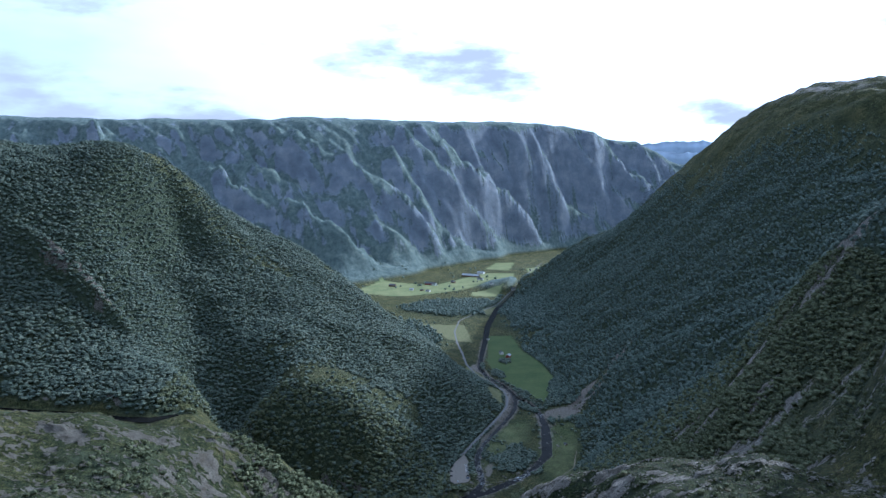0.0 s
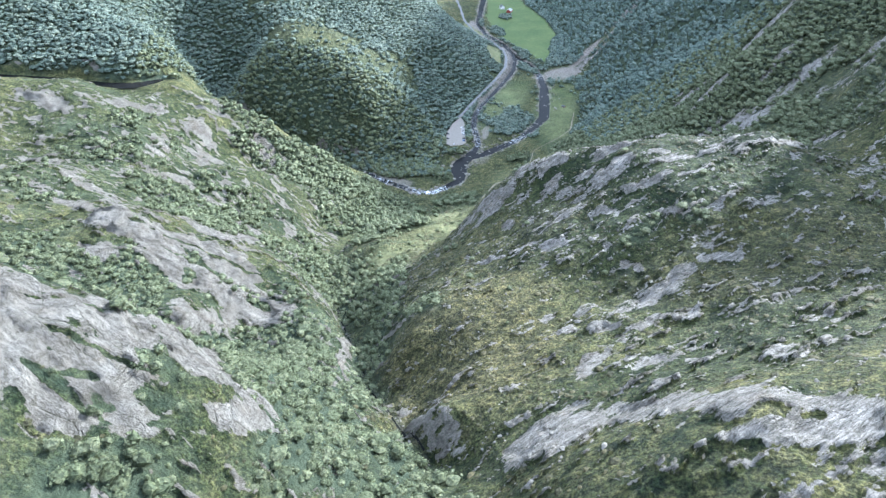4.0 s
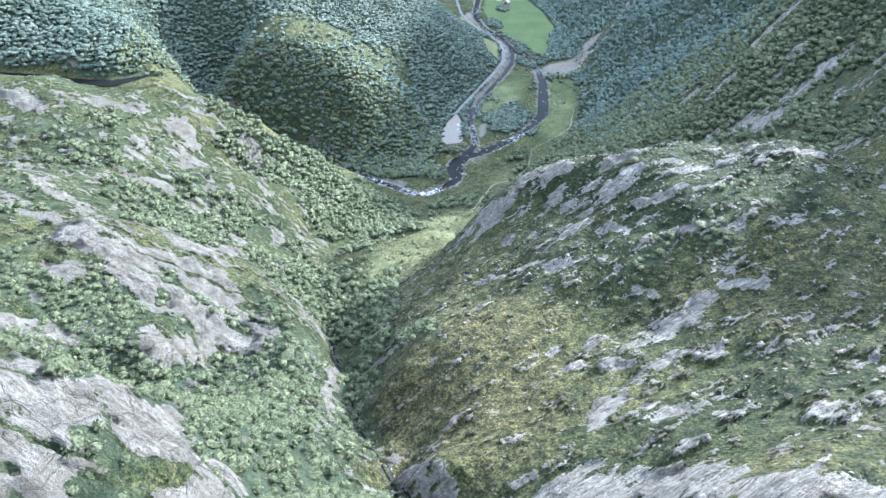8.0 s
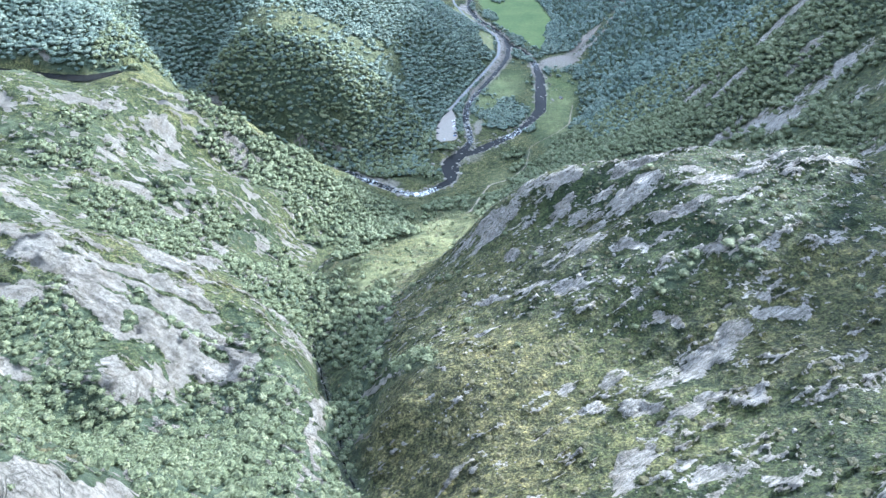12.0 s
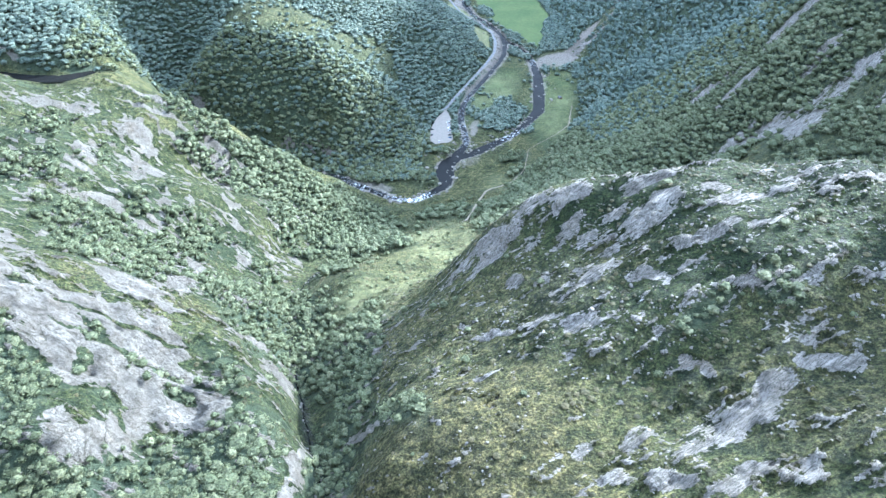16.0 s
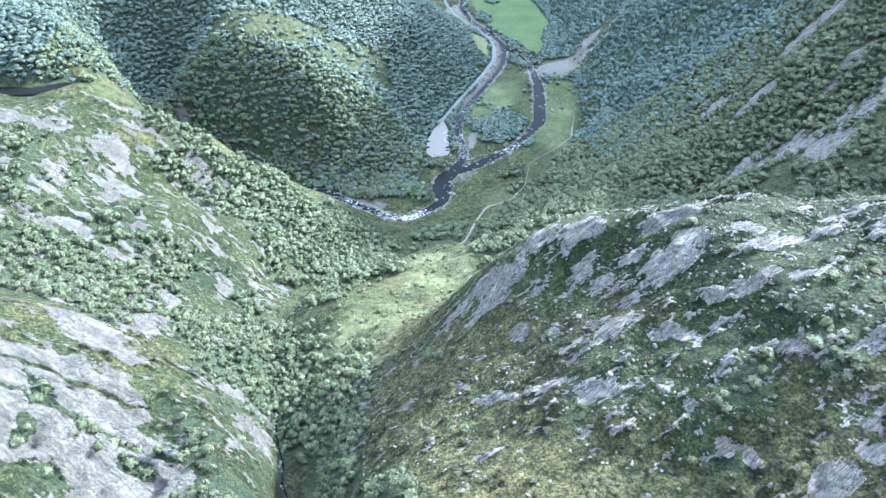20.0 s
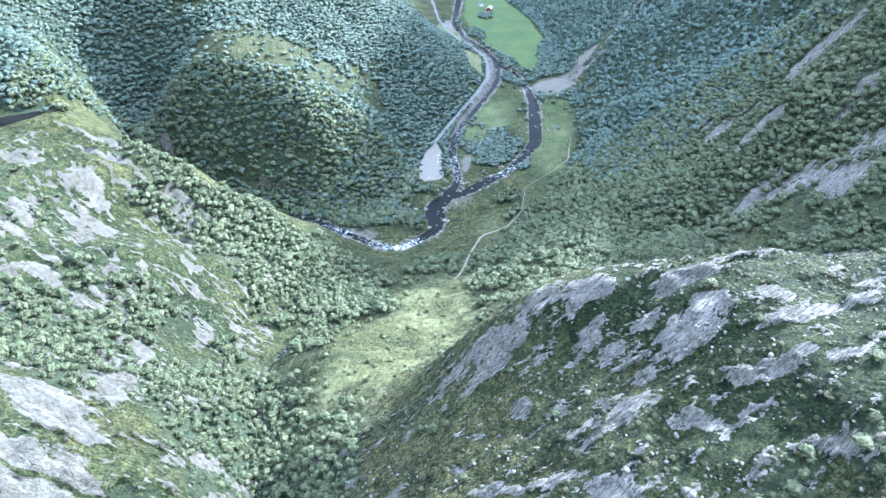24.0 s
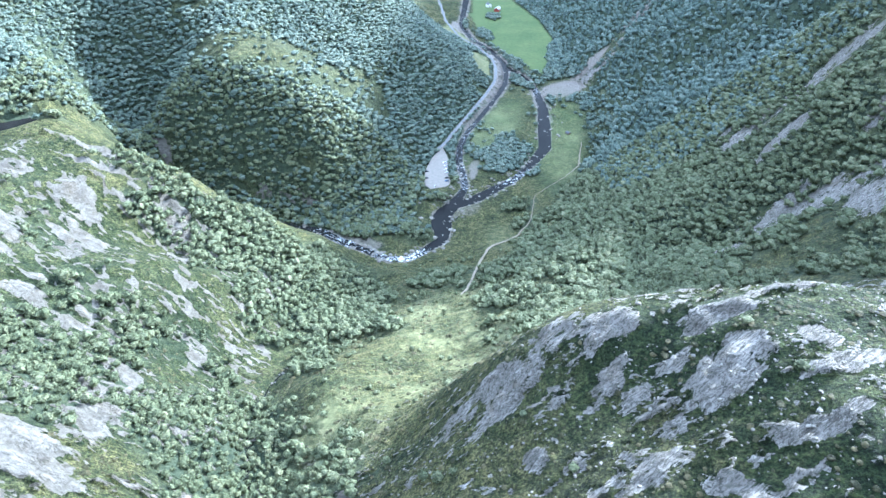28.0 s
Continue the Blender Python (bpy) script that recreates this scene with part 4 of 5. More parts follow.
def surface(x, y, covers=None):
    """The height of the ground at any place of the plan."""
    x, y = np.atleast_1d(np.asarray(x, float)), np.atleast_1d(np.asarray(y, float))
    z = base_height(x, y)
    rock, wood, heath, lush = cover_at(x, y) if covers is None else covers
    far = smooth(y, 1250, 2300)
    level = flat_level(y)
    over = z - level
    valley = (y > 690) * (1 - smooth(over, 4, 16)) * smooth(y, 690, 740) * ((x > -60) | (y > 1400))
    z = np.where(valley > 0, z + valley * (level + 0.12 * over - z), z)
    calm = 1 - valley
    near, hind = np.nonzero(y < 2300), np.nonzero(y > 1250)
    side, back = np.nonzero((x > 230) & (y > 620) & (y < 2500)), np.nonzero((x < 60) & (y > 740) & (y < 1700))
    # near ground: swells, hummocks, and rock in slabs with stepped ledges
    p, q, h, r, k = x[near], y[near], z[near], rock[near], (calm * (1 - far))[near]
    h = h + k * (layers(p, q, 46, 3, 3) * 2.6 + layers(p, q, 9, 3, 5) * (0.5 + 0.4 * wood[near]))
    turn = np.radians(np.where(p < -20, -25.0, 30.0))
    u, v = p * np.cos(turn) + q * np.sin(turn), -p * np.sin(turn) + q * np.cos(turn)
    hard = smooth(r, 0.3, 0.6) * k
    h = h + hard * ((ridges(u * 0.4, v, 26, 6, 9) - 0.55) * np.where(p < -20, 2.6, 3.2) + 0.9 + grain(u * 0.4, v, 6, 12) * 0.9 + grain(u * 0.4, v, 2.6, 13) * 0.45)
    stair = h / 6.5 + layers(p, q, 60, 2, 14) * 0.8
    step = stair - np.floor(stair)
    h = h + hard * np.where(p < -20, 0.55, 0.25) * (smooth(step, 0.3, 0.7) - step) * 6.5
    bare = np.nonzero((hard > 0.05) & (q < 700))
    u, v = u[bare] + 2.2 * grain(p[bare], q[bare], 9, 15), v[bare] + 2.2 * grain(p[bare], q[bare], 9, 16)
    for size, tall, cut, seed in ((15.0, 2.0, 0.8, 3), (5.5, 0.7, 0.4, 8)):
        own, joint = blocks(u * 0.6, v, size, seed)
        h[bare] += hard[bare] * (tall * (own - 0.5) - cut * joint)
    z[near] = h
    # the big right-hand mountain and the wooded hill
    p, q = x[side], y[side]
    flank = smooth(p, 230, 420) * smooth(q, 620, 900) * (1 - smooth(q, 2300, 2500)) * calm[side]
    z[side] += flank * ((ridges(p * 0.35 - 0.2 * q, q * 0.8 + 0.5 * p, 210, 5, 33) - 0.6) * 46 + layers(p, q, 34, 4, 37) * 4)
    p, q = x[back], y[back]
    z[back] += smooth(q, 740, 900) * (1 - smooth(p, -30, 60)) * (1 - smooth(q, 1500, 1700)) * calm[back] * layers(p, q, 120, 4, 41) * 9
    z[back] += ellipses(p, q, ((-520, 905, 95, 14, -20, 1.0),)) * 26
    # ribs and gullies of the far wall, canopy of far woods, knolls of the plateau
    p, q, h, k = x[hind], y[hind], z[hind], calm[hind]
    rise = smooth(q, 2380, 2600) * smooth(h, 0, 130) * (1 - 0.85 * smooth(h, 600, 690))
    along, out = 0.73 * p + 0.68 * q, 0.68 * p - 0.73 * q  # spurs run down from the brow, blunt on one side and steep on the other
    slant = along + 0.9 * np.clip(h, 0, 700)
    for size, tall, seed in ((620, 210, 21), (250, 84, 25), (96, 26, 29)):
        f = (slant + 0.5 * size * layers(p, q, size * 1.7, 3, seed)) / size
        f = f - np.floor(f)
        spur = np.minimum(f / 0.66, (1 - f) / 0.34)
        h = h + rise * tall * (0.75 + 0.6 * grain(p, q, size * 2, seed + 1)) * (spur - 0.62)
    h = h + rise * (70 * (ridges(p, q, 260, 6, 24) - 0.62) + 13 * layers(p, q, 60, 3, 26, 0.7))
    wall = smooth(q, 2380, 2600) * smooth(h, 250, 420) * (1 - smooth(h, 640, 700))
    h = h + wall * layers(slant, out * 0.35, 80, 5, 27, 0.65) * 12
    h = h + far[hind] * k * smooth(h, -14, 0) * (1 - smooth(h, 320, 520)) * np.abs(layers(p, q, 16, 2, 45)) * 6
    brow = np.interp(p, [w[0] for w in LINES["wall_brow"]], [w[2] for w in LINES["wall_brow"]])
    top = brow - 4 + 10 * layers(p, q, 200, 4, 47)
    z[hind] = np.where((q > 2700) & (h > top - 60), top - 60 + 60 * np.tanh((h - top + 60) / 60), h)
    # a low cliff along the far bank of the upper river
    gap = y - np.interp(x, [w[0] for w in UPPER_RIVER], [w[1] for w in UPPER_RIVER])
    z = z + (6 + 4 * grain(x, y, 17, 58)) * smooth(gap, 6, 10) * (1 - smooth(gap, 25, 80)) * smooth(x, -800, -700) * (1 - smooth(x, -335, -315))
    slot = beside(x, y, LINES["gully"][2:14], None, 20)[0]  # the stream has cut a narrow slot
    z = np.where(slot < 12, z - (1 - smooth(slot, 1.5, 9)) * 5.0 * smooth(y, 170, 230) * (1 - smooth(y, 440, 520)), z)
    for line, widths, bank in ((RIVER, RIVER_WIDTH, 6.0), (SIDE_ARM, SIDE_WIDTH, 6.0), (UPPER_RIVER, UPPER_WIDTH, 6.0)):
        d, at, half = beside(x, y, line, widths)
        z = np.where(d < half + 12, z + (1 - smooth(d, half, half + 12)) * (np.minimum(z, at + 0.7) - z), z)
        z = np.where(d < half + 3, np.minimum(z, at - 0.9 * (1 - smooth(d, half - 2, half + 3)) + 0.6 * smooth(d, half - 2, half + 3)), z)
    d, at, _ = beside(x, y, ROAD)
    z = np.where(d < 14, z + (1 - smooth(d, 5, 14)) * (at - 0.35 - z), z)
    lot = smooth(beside(x, y, tuple((*p, 0.0) for p in CAR_PARK + CAR_PARK[:1]))[0], 0, 9)
    lot = np.where(inside(x, y, CAR_PARK), 0, lot)
    return np.where(lot < 1, z * lot + (1 - lot) * -0.3, z)

def polar_grid():
    """Rings round a point behind the start: fine ahead, coarse behind."""
    front = np.radians(np.linspace(-42, 42, 481))
    back = np.radians(np.linspace(43, 317, 44)[1:-1])
    turn = np.r_[front, back]
    r, rs = 4.0, [4.0]
    while r < 5400:
        step = 8 if r < 215 else 0.85 if r < 560 else 1.1 + (r - 560) * 0.0066
        r += min(step, 13)
        rs.append(r)
    rs = np.array(rs)
    return rs[:, None] * np.sin(turn)[None], -160 + rs[:, None] * np.cos(turn)[None], len(rs), len(turn)


GX, GY, RINGS, COLS = polar_grid()


def grid_mesh(name, x, y, z, rings, cols):
    me = bpy.data.meshes.new(name)
    co = np.stack([x.ravel(), y.ravel(), z.ravel()], 1).astype(np.float32)
    k = np.arange(rings - 1)[:, None] * cols
    c = np.arange(cols)[None]
    c2 = (c + 1) % cols
    quads = np.stack([k + c, k + cols + c, k + cols + c2, k + c2], -1).reshape(-1, 4)[:, ::-1].astype(np.int32)
    me.vertices.add(len(co))
    me.vertices.foreach_set("co", co.ravel())
    me.loops.add(quads.size)
    me.loops.foreach_set("vertex_index", quads.ravel())
    me.polygons.add(len(quads))
    me.polygons.foreach_set("loop_start", np.arange(0, quads.size, 4, dtype=np.int32))
    me.polygons.foreach_set("loop_total", np.full(len(quads), 4, np.int32))
    me.polygons.foreach_set("use_smooth", np.ones(len(quads), bool))
    me.update()
    return me

# ---- the ground sheet ----
def soil_at(x, y):
    field, olive = np.zeros(x.shape), np.zeros(x.shape)
    wx, wy = x + 2.5 * grain(x, y, 14, 91), y + 2.5 * grain(x, y, 14, 92)
    for some in FIELDS:
        field[inside(wx, wy, some)] = 1
    for some in OLIVE:
        olive[inside(wx, wy, some)] = 1
    field = np.maximum(field, ellipses(wx, wy, ((172, 965, 34, 135, -12, 0.6), (95, 985, 30, 105, -20, 0.6))) * (0.75 + 0.35 * layers(x, y, 22, 3, 97)))
    grit = ellipses(wx, wy, GRIT)
    wet = np.zeros(x.shape)
    for line, widths in ((RIVER, RIVER_WIDTH), (SIDE_ARM, SIDE_WIDTH), (UPPER_RIVER, UPPER_WIDTH)):
        d, _, half = beside(x, y, line, widths)
        bank = 1 - smooth(d, half - 1, half + 6 + 9 * smooth(y, 940, 1040))
        grit = np.maximum(grit, bank * (0.6 + 0.25 * grain(x, y, 12, 93)) * (y < 1700) * (x > -130))
        wet = np.maximum(wet, (1 - smooth(d, half - 3, half)) * 0.6)
    d, _, _ = beside(x, y, LINES["gully"])
    wet = np.maximum(wet, (1 - smooth(d, 0.5, 3.5)) * (0.45 + 0.5 * grain(x, y, 7, 94)) * (y < 520))
    dry = ellipses(wx, wy, ((-30, 442, 60, 30, 63, 0.85), (25, 530, 52, 100, 6, 0.75), (40, 640, 50, 40, 10, 0.5), (90, 730, 40, 40, 30, 0.5)))
    olive = np.maximum(olive, dry * (0.55 + 0.6 * layers(x, y, 26, 3, 96)))
    grit = np.maximum(grit, 0.6 * (1 - smooth(beside(x, y, ROAD)[0], 2.5, 5)))
    return grit, field, olive, wet


def build_ground():
    rock, wood, heath, lush = cover_at(GX, GY)
    z = surface(GX, GY, (rock, wood, heath, lush))
    me = grid_mesh("ground", GX, GY, z, RINGS, COLS)
    steep = np.hypot(np.gradient(z, axis=0) / np.hypot(np.gradient(GX, axis=0), np.gradient(GY, axis=0)), np.gradient(z, axis=1) / np.hypot(np.gradient(GX, axis=1), np.gradient(GY, axis=1)))
    w, bare = far_cover(GX, GY, z, steep)
    rock = np.maximum(rock * (1 - w), w * bare)
    wood = np.maximum(wood * (1 - w), w * (1 - smooth(bare, 0.25, 0.6)) * (1 - 0.5 * smooth(z, 600, 680)) * 0.95)
    high = smooth(z, 540, 640) * smooth(GX, 300, 600) * (GY < 2500)
    rock = np.maximum(rock, high * (0.55 + 0.5 * layers(GX, GY, 60, 4, 95)))
    wood = wood * (1 - high)
    grit, field, olive, wet = soil_at(GX, GY)
    lush = np.where((field > 0) & (GY > 2200), 1.0, lush)
    for name, some in (("cover", (rock, wood, heath, lush)), ("soil", (grit, field, olive, wet))):
        at = me.attributes.new(name, "FLOAT_COLOR", "POINT")
        at.data.foreach_set("color", np.clip(np.stack([s.ravel() for s in some], 1), 0, 1).astype(np.float32).ravel())
    turn = np.radians(np.where(GX < -20, -25.0, 30.0))
    # split also sets how much light is put into the rock's colour
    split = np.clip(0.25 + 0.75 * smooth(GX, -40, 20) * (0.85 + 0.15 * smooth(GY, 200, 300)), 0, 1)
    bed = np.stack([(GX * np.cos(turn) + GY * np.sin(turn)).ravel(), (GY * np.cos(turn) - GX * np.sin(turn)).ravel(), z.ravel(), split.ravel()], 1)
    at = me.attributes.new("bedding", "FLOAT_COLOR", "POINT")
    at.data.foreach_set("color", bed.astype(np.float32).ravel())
    me.materials.append(GROUND)
    tagged(new("ground", me), "grassy mountain valley ground with bare grey rock slabs", "ground", kind="structure")


build_ground()


def build_distance():
    """Two ranges past the valley's end, sized to fit the camera's view, with haze put into their colour."""
    haze = plain_material("hazed_range_paint", (0.42, 0.50, 0.60), 1.0, 0.0, scale=0.004, spread_by=0.3, relief=0)
    for name, y0, x0, x1, tall, seed in (("backdrop_near_range", 4770, 1150, 3000, 585, 3), ("backdrop_far_range", 4890, 1100, 3200, 672, 6)):
        x = np.linspace(x0, x1, 220)
        crest = tall + 24 * layers(x, x * 0, 420, 5, seed)
        rows = np.linspace(-1, 1, 15)
        X, S = np.meshgrid(x, rows)
        Yd = y0 + S * 50 + 20 * layers(X, S * 50, 200, 3, seed + 1)
        Zd = crest[None] * (1 - np.abs(S) ** 1.3) + 16 * layers(X, S * 50, 120, 4, seed + 2) * (1 - np.abs(S)) - 40
        i = np.arange(14)[:, None] * 220 + np.arange(219)[None]
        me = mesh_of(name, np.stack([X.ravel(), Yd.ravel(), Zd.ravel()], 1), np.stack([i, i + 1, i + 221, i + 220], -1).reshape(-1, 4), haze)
        tagged(new(name, me), "mountain range backdrop with haze painted in pale blue", "mountains", kind="structure")

# ---- water, road, path and car park ----
def part(name, bm, mat, parent, label=""):
    """Link a bmesh or a mesh as one object under a thing or a part."""
    me = bm
    if not isinstance(bm, bpy.types.Mesh):
        me = bpy.data.meshes.new(name)
        bm.to_mesh(me)
        bm.free()
        me.materials.append(mat)
    ob = new(name, me)
    ob.parent = parent
    return tagged(ob, label)


def mesh_of(name, verts, faces, mat, smooth_shade=True):
    me = bpy.data.meshes.new(name)
    verts, faces = np.asarray(verts, np.float32), np.asarray(faces, np.int32)
    k = faces.shape[1]
    me.vertices.add(len(verts))
    me.vertices.foreach_set("co", verts.ravel())
    me.loops.add(faces.size)
    me.loops.foreach_set("vertex_index", faces.ravel())
    me.polygons.add(len(faces))
    me.polygons.foreach_set("loop_start", np.arange(0, faces.size, k, dtype=np.int32))
    me.polygons.foreach_set("loop_total", np.full(len(faces), k, np.int32))
    me.polygons.foreach_set("use_smooth", np.full(len(faces), smooth_shade))
    me.update()
    me.materials.append(mat)
    return me


def ribbon(name, line, widths, mat, step=4.0, across=5, drape=None, foam=None, ragged=0.0):
    """A strip along a plan line; drape: lies this far above the ground instead of at the line's heights."""
    rows = []
    for k, (a, b) in enumerate(zip(line, line[1:])):
        n = max(1, int(math.dist(a[:2], b[:2]) / step))
        for i in range(n + (k == len(line) - 2)):
            t = i / n
            rows.append((*(p + t * (q - p) for p, q in zip(a[:2], b[:2])), a[2] + t * (b[2] - a[2]), widths[k] + t * (widths[k + 1] - widths[k]), foam[k] + t * (foam[k + 1] - foam[k]) if foam else 0))
    rows = np.array(rows)
    for _ in range(9 if foam else 3):  # round the corners
        rows[1:-1] = (rows[:-2] + 2 * rows[1:-1] + rows[2:]) / 4
    way = np.gradient(rows[:, :2], axis=0)
    way /= np.linalg.norm(way, axis=1)[:, None]
    s = np.linspace(-0.5, 0.5, across)
    x = rows[:, 0, None] + way[:, 1, None] * rows[:, 3, None] * s
    y = rows[:, 1, None] - way[:, 0, None] * rows[:, 3, None] * s
    if ragged:
        x, y = x + grain(x, y, 9, 7) * ragged, y + grain(x, y, 9, 8) * ragged
    z = surface(x, y) + drape if drape is not None else np.repeat(rows[:, 2, None], across, 1)
    n = len(rows)
    i = np.arange(n - 1)[:, None] * across + np.arange(across - 1)[None]
    faces = np.stack([i, i + 1, i + across + 1, i + across], -1).reshape(-1, 4)
    me = mesh_of(name, np.stack([x.ravel(), y.ravel(), z.ravel()], 1), faces, mat)
    if foam:
        at = me.attributes.new("foam", "FLOAT", "POINT")
        at.data.foreach_set("value", np.repeat(rows[:, 4].astype(np.float32), across))
    return new(name, me)


FOAM = (0.5, 0.5, 0.55, 0.6, 0.68, 0.8, 0.66, 0.78, 0.86, 0.74, 0.5, 0.1, 0.15, 0.52, 0.74, 0.76, 0.68, 0.7, 0.72, 0.6, 0.5, 0.45, 0.6, 0.7, 0.66, 0.6, 0.4, 0.3, 0.3, 0.3, 0.3, 0.3)
tagged(ribbon("river", RIVER, [w + 1.5 for w in RIVER_WIDTH], WATER, foam=FOAM, ragged=1.6), "dark river with white rapids between stony banks", "river", kind="structure")
tagged(ribbon("river_side_arm", SIDE_ARM, [w + 2 for w in SIDE_WIDTH], WATER, foam=(0.35, 0.45, 0.62, 0.78, 0.6, 0.52, 0.5, 0.55, 0.75, 0.62, 0.55), ragged=1.6), "shallow grey river arm round a grassy island", "river", kind="structure")
tagged(ribbon("upper_river", UPPER_RIVER, [w + 2 for w in UPPER_WIDTH], WATER, foam=(0.3, 0.3, 0.1, 0.1, 0.05, 0.1, 0.5)), "dark still river above the gorge", "river", kind="structure")
tagged(ribbon("gully_stream", LINES["gully"][2:14], [0.9] * 12, WATER, 2.0, 3, 0.25, [0.5] * 12, 1.2), "narrow stream tumbling down a rocky gully", "stream", kind="structure")
tagged(ribbon("road", ROAD, [3.9] * len(ROAD), ASPHALT, 5.0, 3), "narrow grey asphalt valley road beside the river", "road", kind="structure")
FOOTPATH = ((30, 598, 0), (35, 615, 0), (41, 635, 0), (51, 676, 0), (65, 714, 0), (92, 737, 0), (110, 766, 0), (120, 815, 0), (138, 835, 0), (160, 856, 0), (181, 882, 0), (187, 910, 0), (195, 938, 0))
tagged(ribbon("footpath", FOOTPATH, (1.2, 2.2, 2.0, 2.2, 3.2, 2.0, 0.9, 0.7, 0.7, 1.0, 1.9, 1.4, 0.9), DIRT, 2.5, 3, 0.7, None, 0.9), "trodden pale dirt footpath through the grass", "path", kind="structure")


def build_car_park():
    bm = bmesh.new()
    ring = []
    for (ax, ay), (bx, by) in zip(CAR_PARK, CAR_PARK[1:] + CAR_PARK[:1]):
        n = max(2, int(math.dist((ax, ay), (bx, by)) / 4))
        for i in range(n):
            x, y = ax + (bx - ax) * i / n, ay + (by - ay) * i / n
            ring.append(bm.verts.new((x + random.uniform(-0.5, 0.5), y + random.uniform(-0.5, 0.5), 0.12)))
    top = bm.faces.new(ring)
    bm.normal_update()
    if top.normal.z < 0:
        top.normal_flip()
    rim = bmesh.ops.extrude_edge_only(bm, edges=list(top.edges))
    for v in [g for g in rim["geom"] if isinstance(g, bmesh.types.BMVert)]:
        v.co.z = -0.5
    me = bpy.data.meshes.new("car_park")
    bm.to_mesh(me)
    bm.free()
    me.materials.append(GRAVEL)
    tagged(new("car_park", me), "pale gravel car park at the foot of the wood", "car park", kind="structure")


build_car_park()


build_distance()

# ---- cars ----
def box(bm, x0, x1, y0, y1, z0, z1, inset=0.0, bevel=0.0):
    """A box whose top may be drawn in on all sides."""
    lower = [bm.verts.new(p) for p in ((x0, y0, z0), (x1, y0, z0), (x1, y1, z0), (x0, y1, z0))]
    upper = [bm.verts.new(p) for p in ((x0 + inset, y0 + inset, z1), (x1 - inset, y0 + inset, z1), (x1 - inset, y1 - inset, z1), (x0 + inset, y1 - inset, z1))]
    faces = [bm.faces.new(lower[::-1]), bm.faces.new(upper)]
    for k in range(4):
        faces.append(bm.faces.new((lower[k], lower[(k + 1) % 4], upper[(k + 1) % 4], upper[k])))
    if bevel:
        bmesh.ops.bevel(bm, geom=list({e for f in faces for e in f.edges}), offset=bevel, segments=1, affect="EDGES")
    return bm


def build_car(name, colour, long=4.4, tall=1.5):
    paint = plain_material(name + "_paint", colour, 0.25, 0.5, spread_by=0.04, relief=0)
    car = tagged(new(name), category="car", group="parked cars")
    bm = bmesh.new()
    profile = ((-0.5, 0.28), (-0.5, 0.62), (-0.42, 0.86), (-0.30, 0.92), (0.18, 0.90), (0.47, 0.74), (0.5, 0.5), (0.5, 0.28))
    for side in (-0.88, 0.88):
        bm.faces.new([bm.verts.new((p * long, side * (1 if z < 0.8 else 0.93), z)) for p, z in profile])
    bm.verts.ensure_lookup_table()
    k = len(profile)
    for i in range(k):
        bm.faces.new([bm.verts[i], bm.verts[(i + 1) % k], bm.verts[k + (i + 1) % k], bm.verts[k + i]])
    bmesh.ops.recalc_face_normals(bm, faces=bm.faces)
    part("body", bm, paint, car)
    bm = box(bmesh.new(), -0.44 * long, 0.2 * long, -0.80, 0.80, 0.88, tall - 0.04, 0.22)
    part("windows", bm, GLASS, car, "dark glass")
    bm = box(bmesh.new(), -0.38 * long, 0.12 * long, -0.60, 0.60, tall - 0.06, tall + 0.02, 0.08)
    part("roof", bm, paint, car)
    wheel = bmesh.new()
    bmesh.ops.create_cone(wheel, cap_ends=True, segments=12, radius1=0.32, radius2=0.32, depth=0.22, matrix=Matrix.Rotation(radians(90), 4, "X"))
    me = bpy.data.meshes.new("wheel")
    wheel.to_mesh(me)
    wheel.free()
    me.materials.append(TYRE)
    disc = bmesh.new()
    bmesh.ops.create_cone(disc, cap_ends=True, segments=10, radius1=0.2, radius2=0.17, depth=0.06, matrix=Matrix.Rotation(radians(90), 4, "X"))
    rim = bpy.data.meshes.new("rim")
    disc.to_mesh(rim)
    disc.free()
    rim.materials.append(CHROME)
    for sx in (-0.31, 0.32):
        for sy in (-0.8, 0.8):
            tyre = part("wheel", me, TYRE, car)
            tyre.location = (sx * long, sy, 0.32)
            part("rim", rim, CHROME, tyre, "grey metal rim").location = (0, 0.1 * (1 if sy > 0 else -1), 0)
    for sy in (-0.6, 0.6):
        part("headlight", box(bmesh.new(), 0.485 * long, 0.505 * long, sy - 0.18, sy + 0.18, 0.58, 0.70), TIN, car, "clear headlight")
        part("tail_light", box(bmesh.new(), -0.505 * long, -0.49 * long, sy - 0.15, sy + 0.15, 0.60, 0.76), RED_BOARD, car, "red tail light")
    return car


def park_cars():
    dark, silver, white, blue = build_car("dark_car", (0.015, 0.017, 0.02)), build_car("silver_car", (0.45, 0.46, 0.47)), build_car("white_car", (0.78, 0.78, 0.77), 4.7, 1.65), build_car("blue_car", (0.05, 0.10, 0.20))
    tagged(dark, "black estate car parked at the gravel edge")
    tagged(silver, "silver hatchback parked nose-in on pale gravel")
    tagged(white, "white van-like car parked on pale gravel")
    tagged(blue, "dark blue car parked on pale gravel")
    spots = ((dark, 7.2, 893, 3), (dark, 6.2, 876, -4), (dark, 5.6, 861, 2), (white, 27.5, 896, 176), (silver, 28.3, 888, 181), (white, 28.4, 880, 178), (silver, 28.6, 873, 183), (dark, 28.4, 861, 180), (blue, 28.2, 854, 176), (silver, 14.5, 843.5, 88))
    used = set()
    for car, x, y, turn in spots:
        m = pose(x, y, 0.13, 0, 0, turn)
        if car in used:
            copy_thing(car, m)
        else:
            car.matrix_basis = m
            used.add(car)


park_cars()


